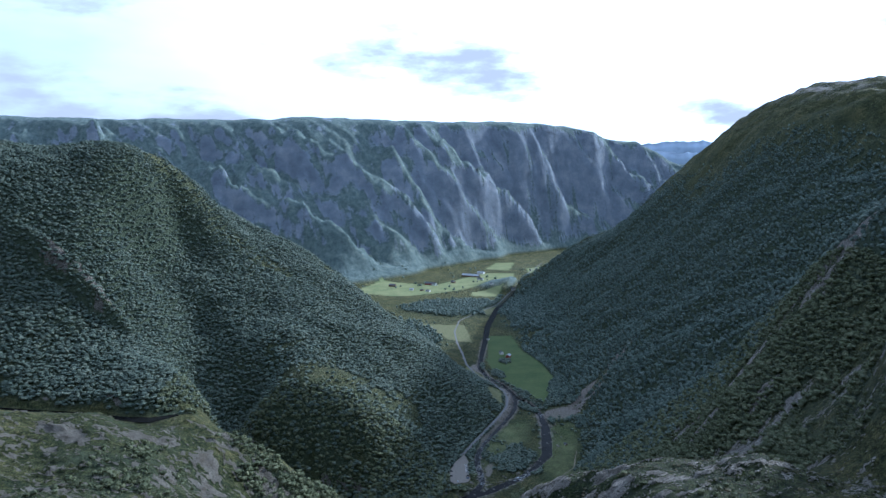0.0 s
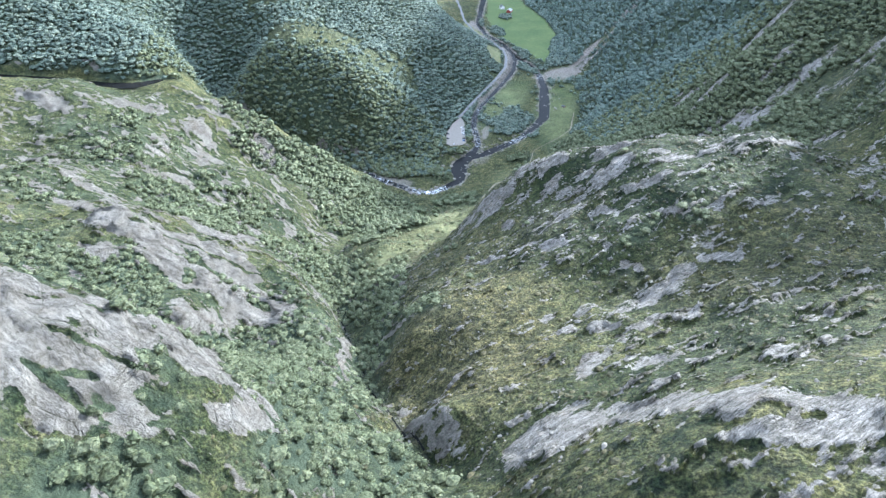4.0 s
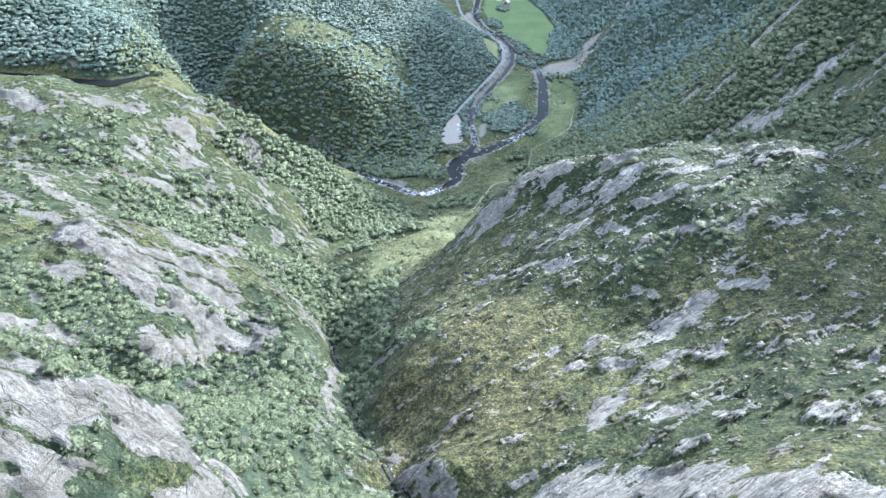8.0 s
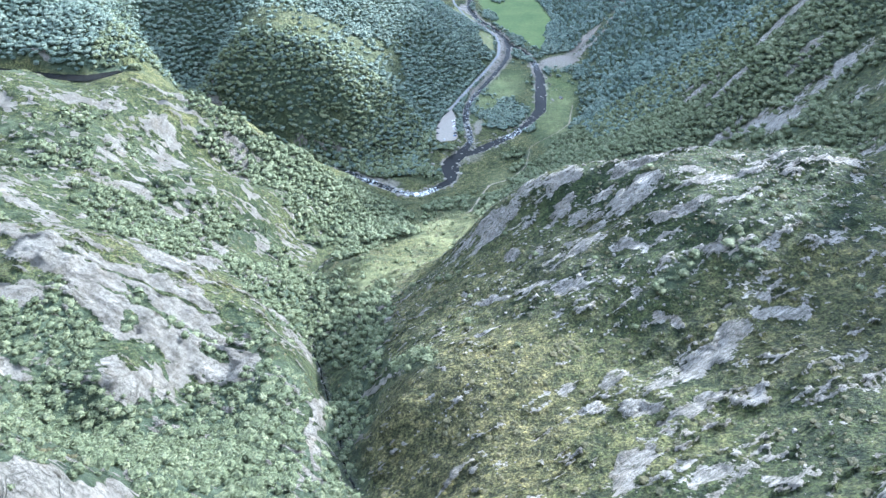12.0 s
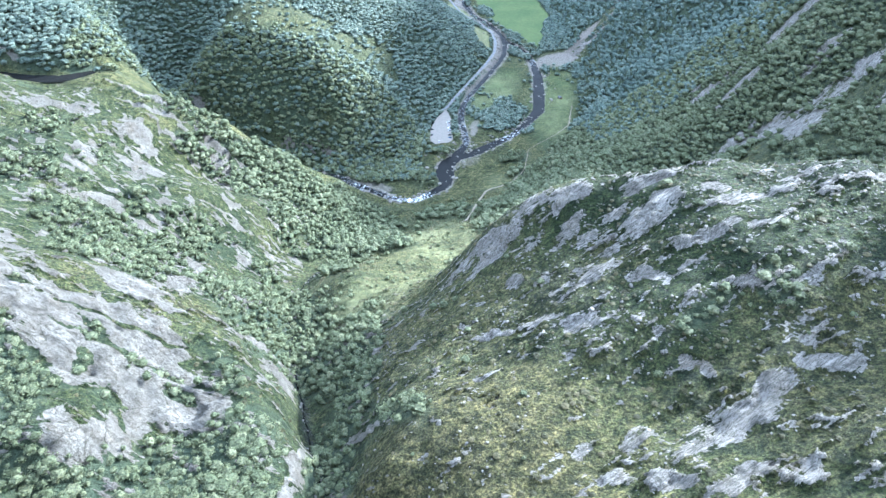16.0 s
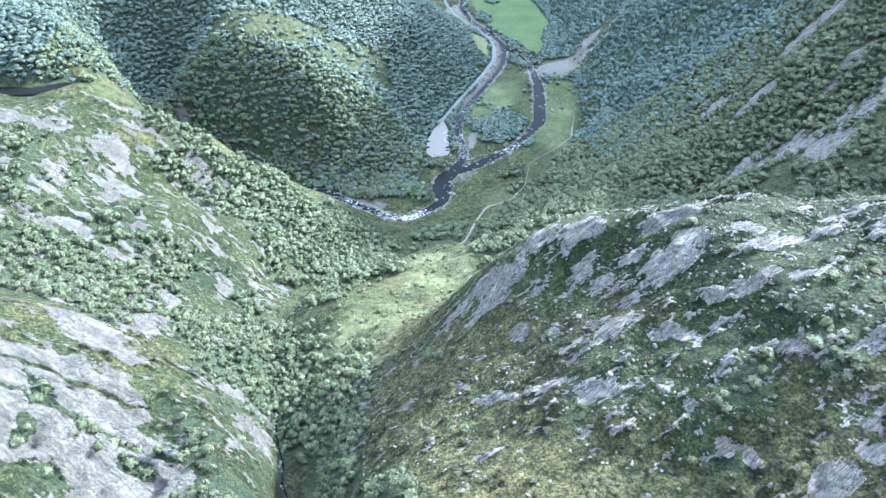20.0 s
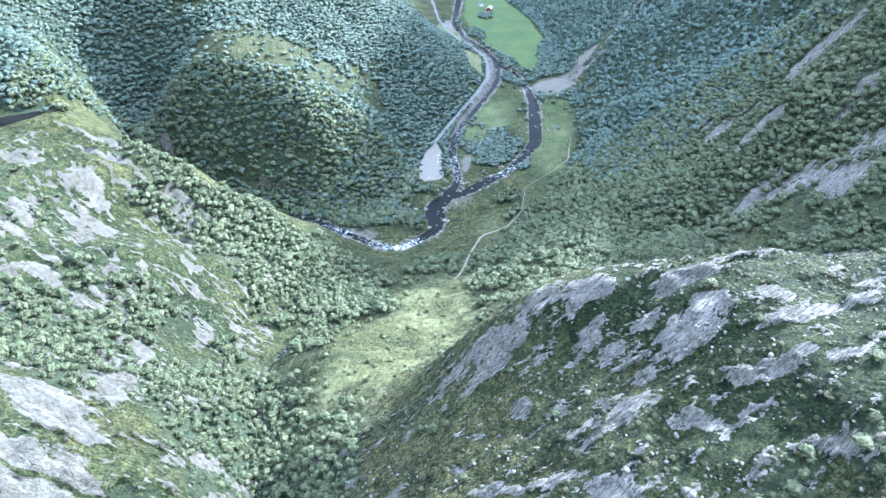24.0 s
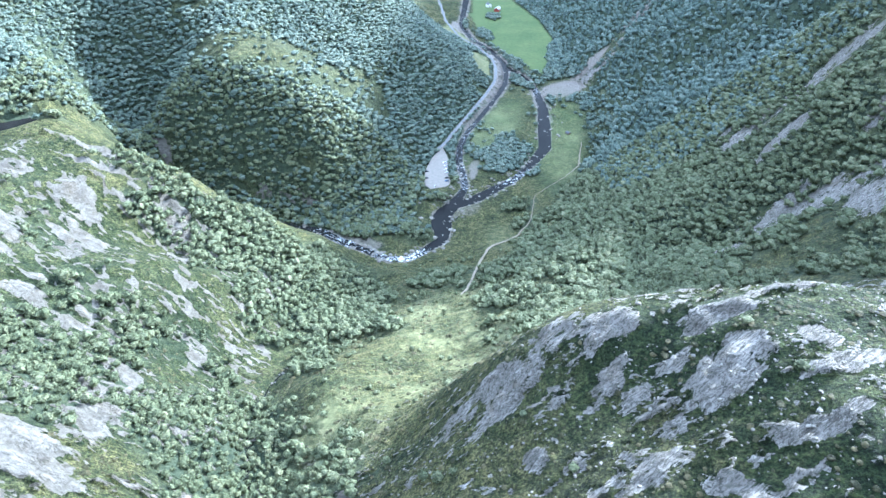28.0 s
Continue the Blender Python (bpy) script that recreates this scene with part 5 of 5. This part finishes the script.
# ---- farm buildings ----
def build_house(name, x, y, turn, wide, long, wall_h, roof_h, wall, roof, label, category="house", windows=3, chimney=True):
    z = float(surface(np.array([x]), np.array([y]))[0]) - 0.4
    house = tagged(new(name), label, category)
    house.matrix_basis = pose(x, y, z, 0, 0, turn)
    w, l = wide / 2, long / 2
    bm = bmesh.new()  # walls with both gables
    sec = ((-w, 0), (w, 0), (w, wall_h), (0, wall_h + roof_h), (-w, wall_h))
    ends = [[bm.verts.new((px, s * l, pz)) for px, pz in sec] for s in (-1, 1)]
    bm.faces.new(ends[0])
    bm.faces.new(ends[1][::-1])
    for i in range(5):
        bm.faces.new((ends[0][i], ends[1][i], ends[1][(i + 1) % 5], ends[0][(i + 1) % 5]))
    bmesh.ops.recalc_face_normals(bm, faces=bm.faces)
    part("wall", bm, wall, house)
    pitch = math.hypot(w, roof_h)
    for s in (-1, 1):  # two roof slopes with eaves
        bm = bmesh.new()
        ox, oz = s * (w + 0.45), wall_h - 0.45 * roof_h / w
        under = [bm.verts.new(p) for p in ((0, -l - 0.4, wall_h + roof_h + 0.03), (ox, -l - 0.4, oz + 0.03), (ox, l + 0.4, oz + 0.03), (0, l + 0.4, wall_h + roof_h + 0.03))]
        bm.faces.new(under)
        over = bmesh.ops.extrude_face_region(bm, geom=list(bm.faces))
        bmesh.ops.translate(bm, verts=[v for v in over["geom"] if isinstance(v, bmesh.types.BMVert)], vec=(0, 0, 0.22))
        bmesh.ops.recalc_face_normals(bm, faces=bm.faces)
        part("roof_slope", bm, roof, house)
    pane = box(bmesh.new(), -0.04, 0.04, -0.55, 0.55, -0.65, 0.65)
    me = bpy.data.meshes.new("window")
    pane.to_mesh(me)
    pane.free()
    me.materials.append(GLASS)
    bars = bmesh.new()
    for y0, y1, z0, z1 in ((-0.66, -0.53, -0.76, 0.76), (0.53, 0.66, -0.76, 0.76), (-0.53, 0.53, 0.63, 0.76), (-0.53, 0.53, -0.76, -0.63), (-0.04, 0.04, -0.63, 0.63)):
        box(bars, -0.06, 0.06, y0, y1, z0, z1)
    rim = bpy.data.meshes.new("window_frame")
    bars.to_mesh(rim)
    bars.free()
    rim.materials.append(WHITE_BOARD)
    for s in (-1, 1):
        for k in range(windows):
            pane_ob = part("window", me, GLASS, house)
            pane_ob.location = (s * (w + 0.02), (k - (windows - 1) / 2) * long / (windows + 0.4), wall_h * 0.55)
            part("window_frame", rim, WHITE_BOARD, pane_ob, "white painted frame")
    bm = box(bmesh.new(), -0.5, 0.5, -l - 0.05, -l + 0.02, 0.3, 2.4)
    part("door", bm, BROWN_BOARD, house)
    if chimney:
        bm = box(bmesh.new(), -0.35, 0.35, -0.35, 0.35, wall_h + roof_h - 0.4, wall_h + roof_h + 1.0)
        part("chimney", bm, SLATE, house)
    return house


build_house("farmhouse", 132, 1530, 15, 8, 11, 5.0, 3.0, WHITE_BOARD, SLATE, "white boarded farmhouse with dark roof in green meadow")
build_house("barn", 146, 1502, -20, 9, 14, 4.5, 3.4, RED_BOARD, TIN, "red boarded barn with grey roof beside trees", "barn", 2, False)
build_house("shed", 112, 1690, 30, 5, 7, 2.6, 1.6, WHITE_BOARD, SLATE, "small white shed beside the valley road", "shed", 1, False)
build_house("shelter", 184, 968, 40, 3.6, 5, 2.0, 1.3, BROWN_BOARD, SLATE, "small brown open shelter on grassy river bank", "shelter", 1, False)
build_house("dark_farmhouse", -204, 2585, 70, 14, 26, 6, 5, BROWN_BOARD, SLATE, "dark farmhouse alone in a bright field")
build_house("long_barn", 112, 2815, 62, 22, 78, 6, 6, BROWN_BOARD, TIN, "long low barn with grey sheet roof", "barn", 6, False)
build_house("white_barn", 158, 2890, 62, 14, 30, 7, 4, WHITE_BOARD, TIN, "white farm building with grey roof in fields", "barn", 3, False)
build_house("farm_annex", 146, 2720, 75, 13, 24, 5, 4, WHITE_BOARD, SLATE, "white farm annex with dark roof below long barn", "house", 3)
build_house("village_house", -40, 2606, 40, 12, 20, 6, 5, WHITE_BOARD, SLATE, "white farmhouse with dark roof among trees")
build_house("village_barn", -62, 2620, 75, 14, 28, 6, 5, RED_BOARD, SLATE, "red barn with dark roof among trees", "barn", 3, False)
build_house("field_house", -125, 2492, 80, 9, 14, 5, 3, WHITE_BOARD, TIN, "small white house in the middle of a field")
build_house("field_barn", -62, 2455, 55, 9, 15, 5, 3, WHITE_BOARD, SLATE, "white field barn with dark roof", "barn", 2, False)
build_house("field_shed", -86, 2478, 70, 8, 12, 4, 3, BROWN_BOARD, SLATE, "brown field shed with dark roof", "shed", 1, False)
build_house("river_house", 176, 2478, 20, 10, 15, 6, 4, WHITE_BOARD, SLATE, "white house by the far river bend")
build_house("road_house", 256, 2470, 50, 10, 16, 6, 4, WHITE_BOARD, SLATE, "white roadside house at the mountain foot")
build_house("orchard_house", 34, 2650, 60, 10, 16, 6, 4, BROWN_BOARD, SLATE, "brown house among farm trees")

# ---- trees ----
RNG = np.random.RandomState(11)


def ball(steps):
    bm = bmesh.new()
    bmesh.ops.create_icosphere(bm, subdivisions=steps, radius=1.0)
    v, f = np.array([p.co for p in bm.verts]), np.array([[p.index for p in q.verts] for q in bm.faces])
    bm.free()
    return v, f


ICO, ICO_FACES = ball(1)
ICO_FINE, ICO_FINE_FACES = ball(2)


def crown(rng, leaves, leaf, hull=True, fine=False, rise=0.62, wide=0.36, tall=0.40, core=0.86):
    """A ragged crown of unit height: a lumpy core with leaf clumps standing off it."""
    verts, faces, base = [], [], 0
    if hull:
        v, f = (ICO_FINE, ICO_FINE_FACES) if fine else (ICO, ICO_FACES)
        lump = 1 + 0.55 * (rng.rand(len(v), 1) - 0.5)
        f = f[v[f].mean(1)[:, 2] > -0.62]
        heart = v * lump * (wide * core, wide * core, tall * core) + (0, 0, rise)
        verts.append(heart)
        faces.append(f)
        base = len(heart)
    for _ in range(leaves):
        d = rng.normal(size=3)
        d /= np.linalg.norm(d)
        d[2] = d[2] * 0.9 + 0.12
        at = d * (wide, wide, tall) * rng.uniform(0.78, 1.18) + (0, 0, rise)
        n = d + rng.normal(size=3) * 0.7
        n /= np.linalg.norm(n)
        a = np.cross(n, rng.normal(size=3))
        a /= np.linalg.norm(a)
        b = np.cross(n, a)
        s = leaf * rng.uniform(0.6, 1.35)
        verts.append(at + np.array([-a * s - b * s * 0.6, a * s * 0.8 - b * s * 0.7, a * s * 0.9 + b * s * 0.8, -a * s * 0.7 + b * s]))
        faces.append(np.array([[0, 1, 2], [0, 2, 3]]) + base)
        base += 4
    return np.concatenate(verts), np.concatenate(faces)


def stem(rng, sides=3, top=0.6, foot=0.028, limbs=0):
    """A tapered trunk of unit tree height, with limbs that fork off it."""
    verts, faces = [], []

    def tube(a, b, ra, rb):
        k = sum(len(v) for v in verts)
        turn = np.arange(sides) / sides * 2 * np.pi
        ring = np.stack([np.cos(turn), np.sin(turn), 0 * turn], 1)
        verts.append(np.concatenate([a + ring * ra, b + ring * rb]))
        for i in range(sides):
            j = (i + 1) % sides
            faces.extend([[k + i, k + j, k + sides + j], [k + i, k + sides + j, k + sides + i]])

    tip = np.array([rng.uniform(-0.05, 0.05), rng.uniform(-0.05, 0.05), top])
    tube(np.array([0, 0, -0.06]), tip, foot, foot * 0.35)
    for _ in range(limbs):
        t = rng.uniform(0.35, 0.85)
        turn = rng.uniform(0, 6.28)
        tube(tip * t, tip * t + np.array([math.cos(turn) * 0.26, math.sin(turn) * 0.26, rng.uniform(0.16, 0.32)]), foot * 0.5, foot * 0.15)
    return np.concatenate(verts), np.array(faces)


def joined(*some):
    verts, faces, k = [], [], 0
    for v, f in some:
        verts.append(v)
        faces.append(f + k)
        k += len(v)
    return np.concatenate(verts), np.concatenate(faces)


def plant(name, kinds, x, y, high, mat, label, category, squat=1.0, sink=0.15):
    """One mesh of many plants, each turned, sized and placed on the ground by itself."""
    z = surface(x, y) - sink
    pick = RNG.randint(len(kinds), size=len(x))
    turn = RNG.rand(len(x)) * 6.2832
    girth = RNG.uniform(1.0, 1.65, len(x)) * squat
    verts, faces, base = [], [], 0
    for k, (v, f) in enumerate(kinds):
        m = np.nonzero(pick == k)[0]
        c, s = np.cos(turn[m])[:, None], np.sin(turn[m])[:, None]
        h, g = high[m][:, None], (high[m] * girth[m])[:, None]
        p = np.stack([(v[None, :, 0] * c - v[None, :, 1] * s) * g + x[m][:, None], (v[None, :, 0] * s + v[None, :, 1] * c) * g + y[m][:, None], v[None, :, 2] * h + z[m][:, None]], -1)
        verts.append(p.reshape(-1, 3))
        faces.append((f[None] + (np.arange(len(m)) * len(v))[:, None, None] + base).reshape(-1, 3))
        base += len(m) * len(v)
    return tagged(new(name, mesh_of(name, np.concatenate(verts), np.concatenate(faces), mat, False)), label, category, kind="stuff")


def sown(x0, x1, y0, y1, gap):
    """Jittered places in plan that lie in the seen part of the valley, with the wood cover there."""
    x, y = np.meshgrid(np.arange(x0, x1, gap), np.arange(y0, y1, gap))
    x, y = (x + RNG.uniform(-0.48, 0.48, x.shape) * gap).ravel(), (y + RNG.uniform(-0.48, 0.48, y.shape) * gap).ravel()
    seen = np.abs(x) < 0.74 * (y + 70) + 50
    x, y = x[seen], y[seen]
    rock, wood, _, lush = cover_at(x, y)
    for line, widths in ((RIVER, RIVER_WIDTH), (SIDE_ARM, SIDE_WIDTH), (UPPER_RIVER, UPPER_WIDTH)):
        d, _, half = beside(x, y, line, widths)
        wood = np.where(d < half + 3, 0, wood)
    wood = np.where(beside(x, y, ROAD)[0] < 5, 0, wood)
    wood = np.where(beside(x, y, FOOTPATH)[0] < 4, 0, wood)
    wood = np.where(inside(x, y, CAR_PARK), 0, wood)
    for some in FIELDS + OLIVE:
        wood = np.where(inside(x, y, some), wood * 0.02, wood)
    wood = np.maximum(wood, ellipses(x, y, GROVES))
    return x, y, wood, rock


def build_woods():
    near_kinds = [joined(crown(RNG, 26, 0.08, core=0.95), stem(RNG)) for _ in range(8)]
    low_kinds = [crown(RNG, 50, 0.08, rise=0.5, wide=0.55, tall=0.45, core=0.86) for _ in range(6)]
    mid_kinds = [crown(RNG, 3, 0.14, wide=0.34, tall=0.44, rise=0.55, core=0.98) for _ in range(7)]
    far_kinds = [crown(RNG, 1, 0.2, wide=0.34, tall=0.5, rise=0.5) for _ in range(6)]
    # birch wood and scrub between the near slabs and the river
    x, y, wood, rock = sown(-330, 440, 85, 860, 3.25)
    keep = RNG.rand(len(x)) < smooth(wood, 0.25, 0.8) * 0.95
    x, y = x[keep], y[keep]
    high = (2.4 + 4.0 * RNG.rand(len(x)) ** 1.4) * (0.72 + 0.42 * smooth(y, 280, 600)) * (1 + 0.18 * grain(x, y, 30, 99))
    # the stretch of the gully that is passed closest: trees one by one
    own = np.nonzero((y > 250) & (y < 440) & (x > -125) & (x < -8))[0]
    own = own[np.argsort(RNG.rand(len(own)))][:260]
    alone = np.zeros(len(x), bool)
    alone[own] = True
    low = (y < 330) & ~alone & (RNG.rand(len(x)) < 0.65)
    tall = ~alone & ~low
    hind = tall & (y > 540)
    tall &= y <= 540
    plant("birch_wood", near_kinds, x[tall], y[tall], high[tall], BIRCH_LEAF, "dense grey-green birch wood on the slopes", "trees")
    plant("river_birch_wood", [crown(RNG, 7, 0.11, core=0.97) for _ in range(7)], x[hind], y[hind], high[hind], BIRCH_LEAF, "grey-green birch wood above the river banks", "trees")
    plant("birch_scrub", low_kinds, x[low], y[low], high[low] * 0.72, BIRCH_LEAF, "low green birch scrub between rock slabs", "shrubs", 1.35)
    singles = []
    for k in range(6):
        v, f = crown(RNG, 90, 0.06, True, True, core=0.93)
        singles.append((mesh_of("crown", v, f, BIRCH_ONE, False), mesh_of("trunk", *stem(RNG, 6, 0.66, 0.026, 5), BARK)))
    zs = surface(x[own], y[own])
    for i, n in enumerate(own):
        leaves, trunk = singles[i % 6]
        tree = tagged(new("birch_tree"), "slender birch with pale bark and grey-green crown" if high[n] > 4.6 else "low bushy birch with dense grey-green crown", "tree", "birches along the gully")
        tree.matrix_basis = pose(x[n], y[n], zs[i] - 0.1, 0, 0, RNG.uniform(0, 360)) @ Matrix.Diagonal((high[n] * RNG.uniform(0.9, 1.2), high[n] * RNG.uniform(0.9, 1.2), high[n], 1))
        part("trunk", trunk, BARK, tree)
        part("crown", leaves, BIRCH_ONE, tree)
    # lone bushes on the meadow and below the dome
    x, y, wood, rock = sown(-60, 300, 230, 700, 6.5)
    keep = (RNG.rand(len(x)) < np.where(y > 430, 0.22, 0.05) + 0.25 * (ellipses(x, y, ((150, 300, 60, 22, 25, 1.0), (85, 300, 30, 14, 20, 0.5))))) & (wood < 0.3) & (rock < 0.4)
    x, y = x[keep], y[keep]
    plant("meadow_bushes", low_kinds, x, y, 1.4 + 2.4 * RNG.rand(len(x)) ** 2, BIRCH_LEAF, "scattered round green bushes on open grass", "shrubs")
    # hummocks of heather and moss over the open turf
    x, y, wood, rock = sown(-180, 250, 95, 640, 2.4)
    keep = (RNG.rand(len(x)) < 0.10 + 0.35 * smooth(grain(x, y, 22, 87), 0, 0.5)) & (rock < 0.35) & (wood < 0.5)
    x, y = x[keep], y[keep]
    hummocks = [(ICO * (1 + 0.5 * (RNG.rand(12, 1) - 0.5)) * (0.6, 0.6, 0.5), ICO_FACES) for _ in range(5)]
    plant("heather_hummocks", hummocks, x, y, 0.5 + 0.9 * RNG.rand(len(x)) ** 2, HUMMOCK, "brown-green heather and moss hummocks on the turf", "heather", 1.5, 0.05)
    # wooded hill, river banks and gorge
    x, y, wood, rock = sown(-760, 230, 690, 1500, 4.35)
    keep = (RNG.rand(len(x)) < smooth(wood, 0.2, 0.75) * 0.95 + 0.05 * (y > 800) * (wood > 0.05)) & ((y > 860) | (x < -120) | ((y > 745) & (x < 20)))
    keep &= ~((x > -300) & (y < 715))
    x, y = x[keep], y[keep]
    rise = np.hypot(base_height(x + 4, y) - base_height(x - 4, y), base_height(x, y + 4) - base_height(x, y - 4)) / 8
    keep = RNG.rand(len(x)) < 1 - 0.45 * smooth(rise, 1.0, 1.6) * (y < 890)  # few trees hold on to the gorge wall
    x, y = x[keep], y[keep]
    plant("hill_wood", mid_kinds, x, y, 3.6 + 2.4 * RNG.rand(len(x)), HAZED_HILL_LEAF, "dark green mixed wood covering a rounded hill", "trees", 1.3)
    # right-hand mountain side and the far valley floor
    x, y, wood, rock = sown(190, 1000, 500, 2450, 5.6)
    keep = (RNG.rand(len(x)) < smooth(wood, 0.25, 0.8) * 0.9) & ((y > 760) | (x > 440))
    x, y = x[keep], y[keep]
    tops = base_height(x, y) < 585 + 90 * grain(x, y, 120, 77)
    x, y = x[tops], y[tops]
    plant("mountain_wood", far_kinds, x, y, 4.6 + 3.6 * RNG.rand(len(x)), HAZED_VALLEY_LEAF, "dark wood on a steep shaded mountain side", "trees")
    x, y, wood, rock = sown(-420, 300, 1540, 2480, 8.5)
    keep = RNG.rand(len(x)) < smooth(wood, 0.25, 0.8) * 0.9
    x, y = x[keep], y[keep]
    x2, y2 = RNG.uniform(-330, 420, 260), RNG.uniform(2380, 3150, 260)
    hedge = grain(x2, y2, 120, 44) > 0.22
    x, y = np.r_[x, x2[hedge]], np.r_[y, y2[hedge]]
    plant("valley_wood", far_kinds, x, y, 7.0 + 6.0 * RNG.rand(len(x)), HAZED_VALLEY_LEAF, "dark wood and hedges on the valley floor", "trees")


build_woods()

# ---- loose stones ----
def stone_shape(rng, fine):
    v, f = (ICO_FINE, ICO_FINE_FACES) if fine else (ICO, ICO_FACES)
    v = v.copy()
    for _ in range(7):  # split faces by random planes
        d = rng.normal(size=3)
        d /= np.linalg.norm(d)
        reach = v @ d
        cut = rng.uniform(0.55, 0.85)
        v = v - np.maximum(reach - cut, 0)[:, None] * d
    return v * (1, rng.uniform(0.65, 0.9), rng.uniform(0.5, 0.75)), f


def build_stones():
    shapes = [mesh_of("boulder", *stone_shape(RNG, True), STONE, False) for _ in range(6)]
    x, y = RNG.uniform(-40, 225, 16000), RNG.uniform(110, 395, 16000)
    rock, wood, heath, lush = cover_at(x, y)
    likely = 0.05 + 0.5 * smooth(grain(x, y, 34, 63), 0.05, 0.5) + 0.3 * smooth(y, 250, 330)
    keep = (RNG.rand(len(x)) < likely) & (wood < 0.4)
    x, y = x[keep], y[keep]
    size = 0.16 + 0.45 * RNG.rand(len(x)) ** 4 + 0.55 * (RNG.rand(len(x)) < 0.03) + (0.28 * RNG.rand(len(x)) ** 3 + 0.4 * (RNG.rand(len(x)) < 0.02)) * (y > 285) * (x > 60)
    big = np.argsort(-size)[:260]
    z = surface(x[big], y[big])
    for i, n in enumerate(big):
        s = float(size[n]) * 1.15
        ob = tagged(new("boulder", shapes[i % 6]), "large pale lichen-spotted boulder resting on turf" if s > 1.1 else "pale grey boulder half sunk in turf", "boulder", "boulders on the slope")
        ob.matrix_basis = pose(x[n], y[n], z[i] + s * 0.18, RNG.uniform(-12, 12), RNG.uniform(-12, 12), RNG.uniform(0, 360)) @ Matrix.Diagonal((s, s, s, 1))
    rest = np.ones(len(x), bool)
    rest[big] = False
    kinds = [stone_shape(RNG, False) for _ in range(5)]
    plant("scattered_stones", kinds, x[rest], y[rest], size[rest], STONE, "small pale stones scattered over the turf", "stones", 1.0, -0.05)
    # blocks along the rapids and the stream banks
    px, py = [], []
    for line, widths in ((RIVER[:26], RIVER_WIDTH), (SIDE_ARM, SIDE_WIDTH)):
        for k, (a, b) in enumerate(zip(line, line[1:])):
            n = int(math.dist(a[:2], b[:2]) * (1.3 if a[1] < 880 else 0.7))
            t = RNG.rand(n)
            off = RNG.normal(size=n) * widths[k] * 0.45 + np.sign(RNG.rand(n) - 0.5) * widths[k] * 0.4
            ux, uy = (b[0] - a[0]), (b[1] - a[1])
            u = math.hypot(ux, uy)
            px.append(a[0] + t * ux - uy / u * off)
            py.append(a[1] + t * uy + ux / u * off)
    for a, b in zip(LINES["gully"][2:13], LINES["gully"][3:14]):
        n = int(math.dist(a[:2], b[:2]) * 0.45)
        t = RNG.rand(n)
        px.append(a[0] + t * (b[0] - a[0]) + RNG.normal(size=n) * 1.7)
        py.append(a[1] + t * (b[1] - a[1]) + RNG.normal(size=n) * 1.7)
    px, py = np.concatenate(px), np.concatenate(py)
    plant("river_stones", kinds, px, py, (0.6 + 2.0 * RNG.rand(len(px)) ** 2) * np.where(py < 600, 0.4, 1.0), STONE, "grey boulders lining the river and its rapids", "stones", 1.0, -0.1)


build_stones()
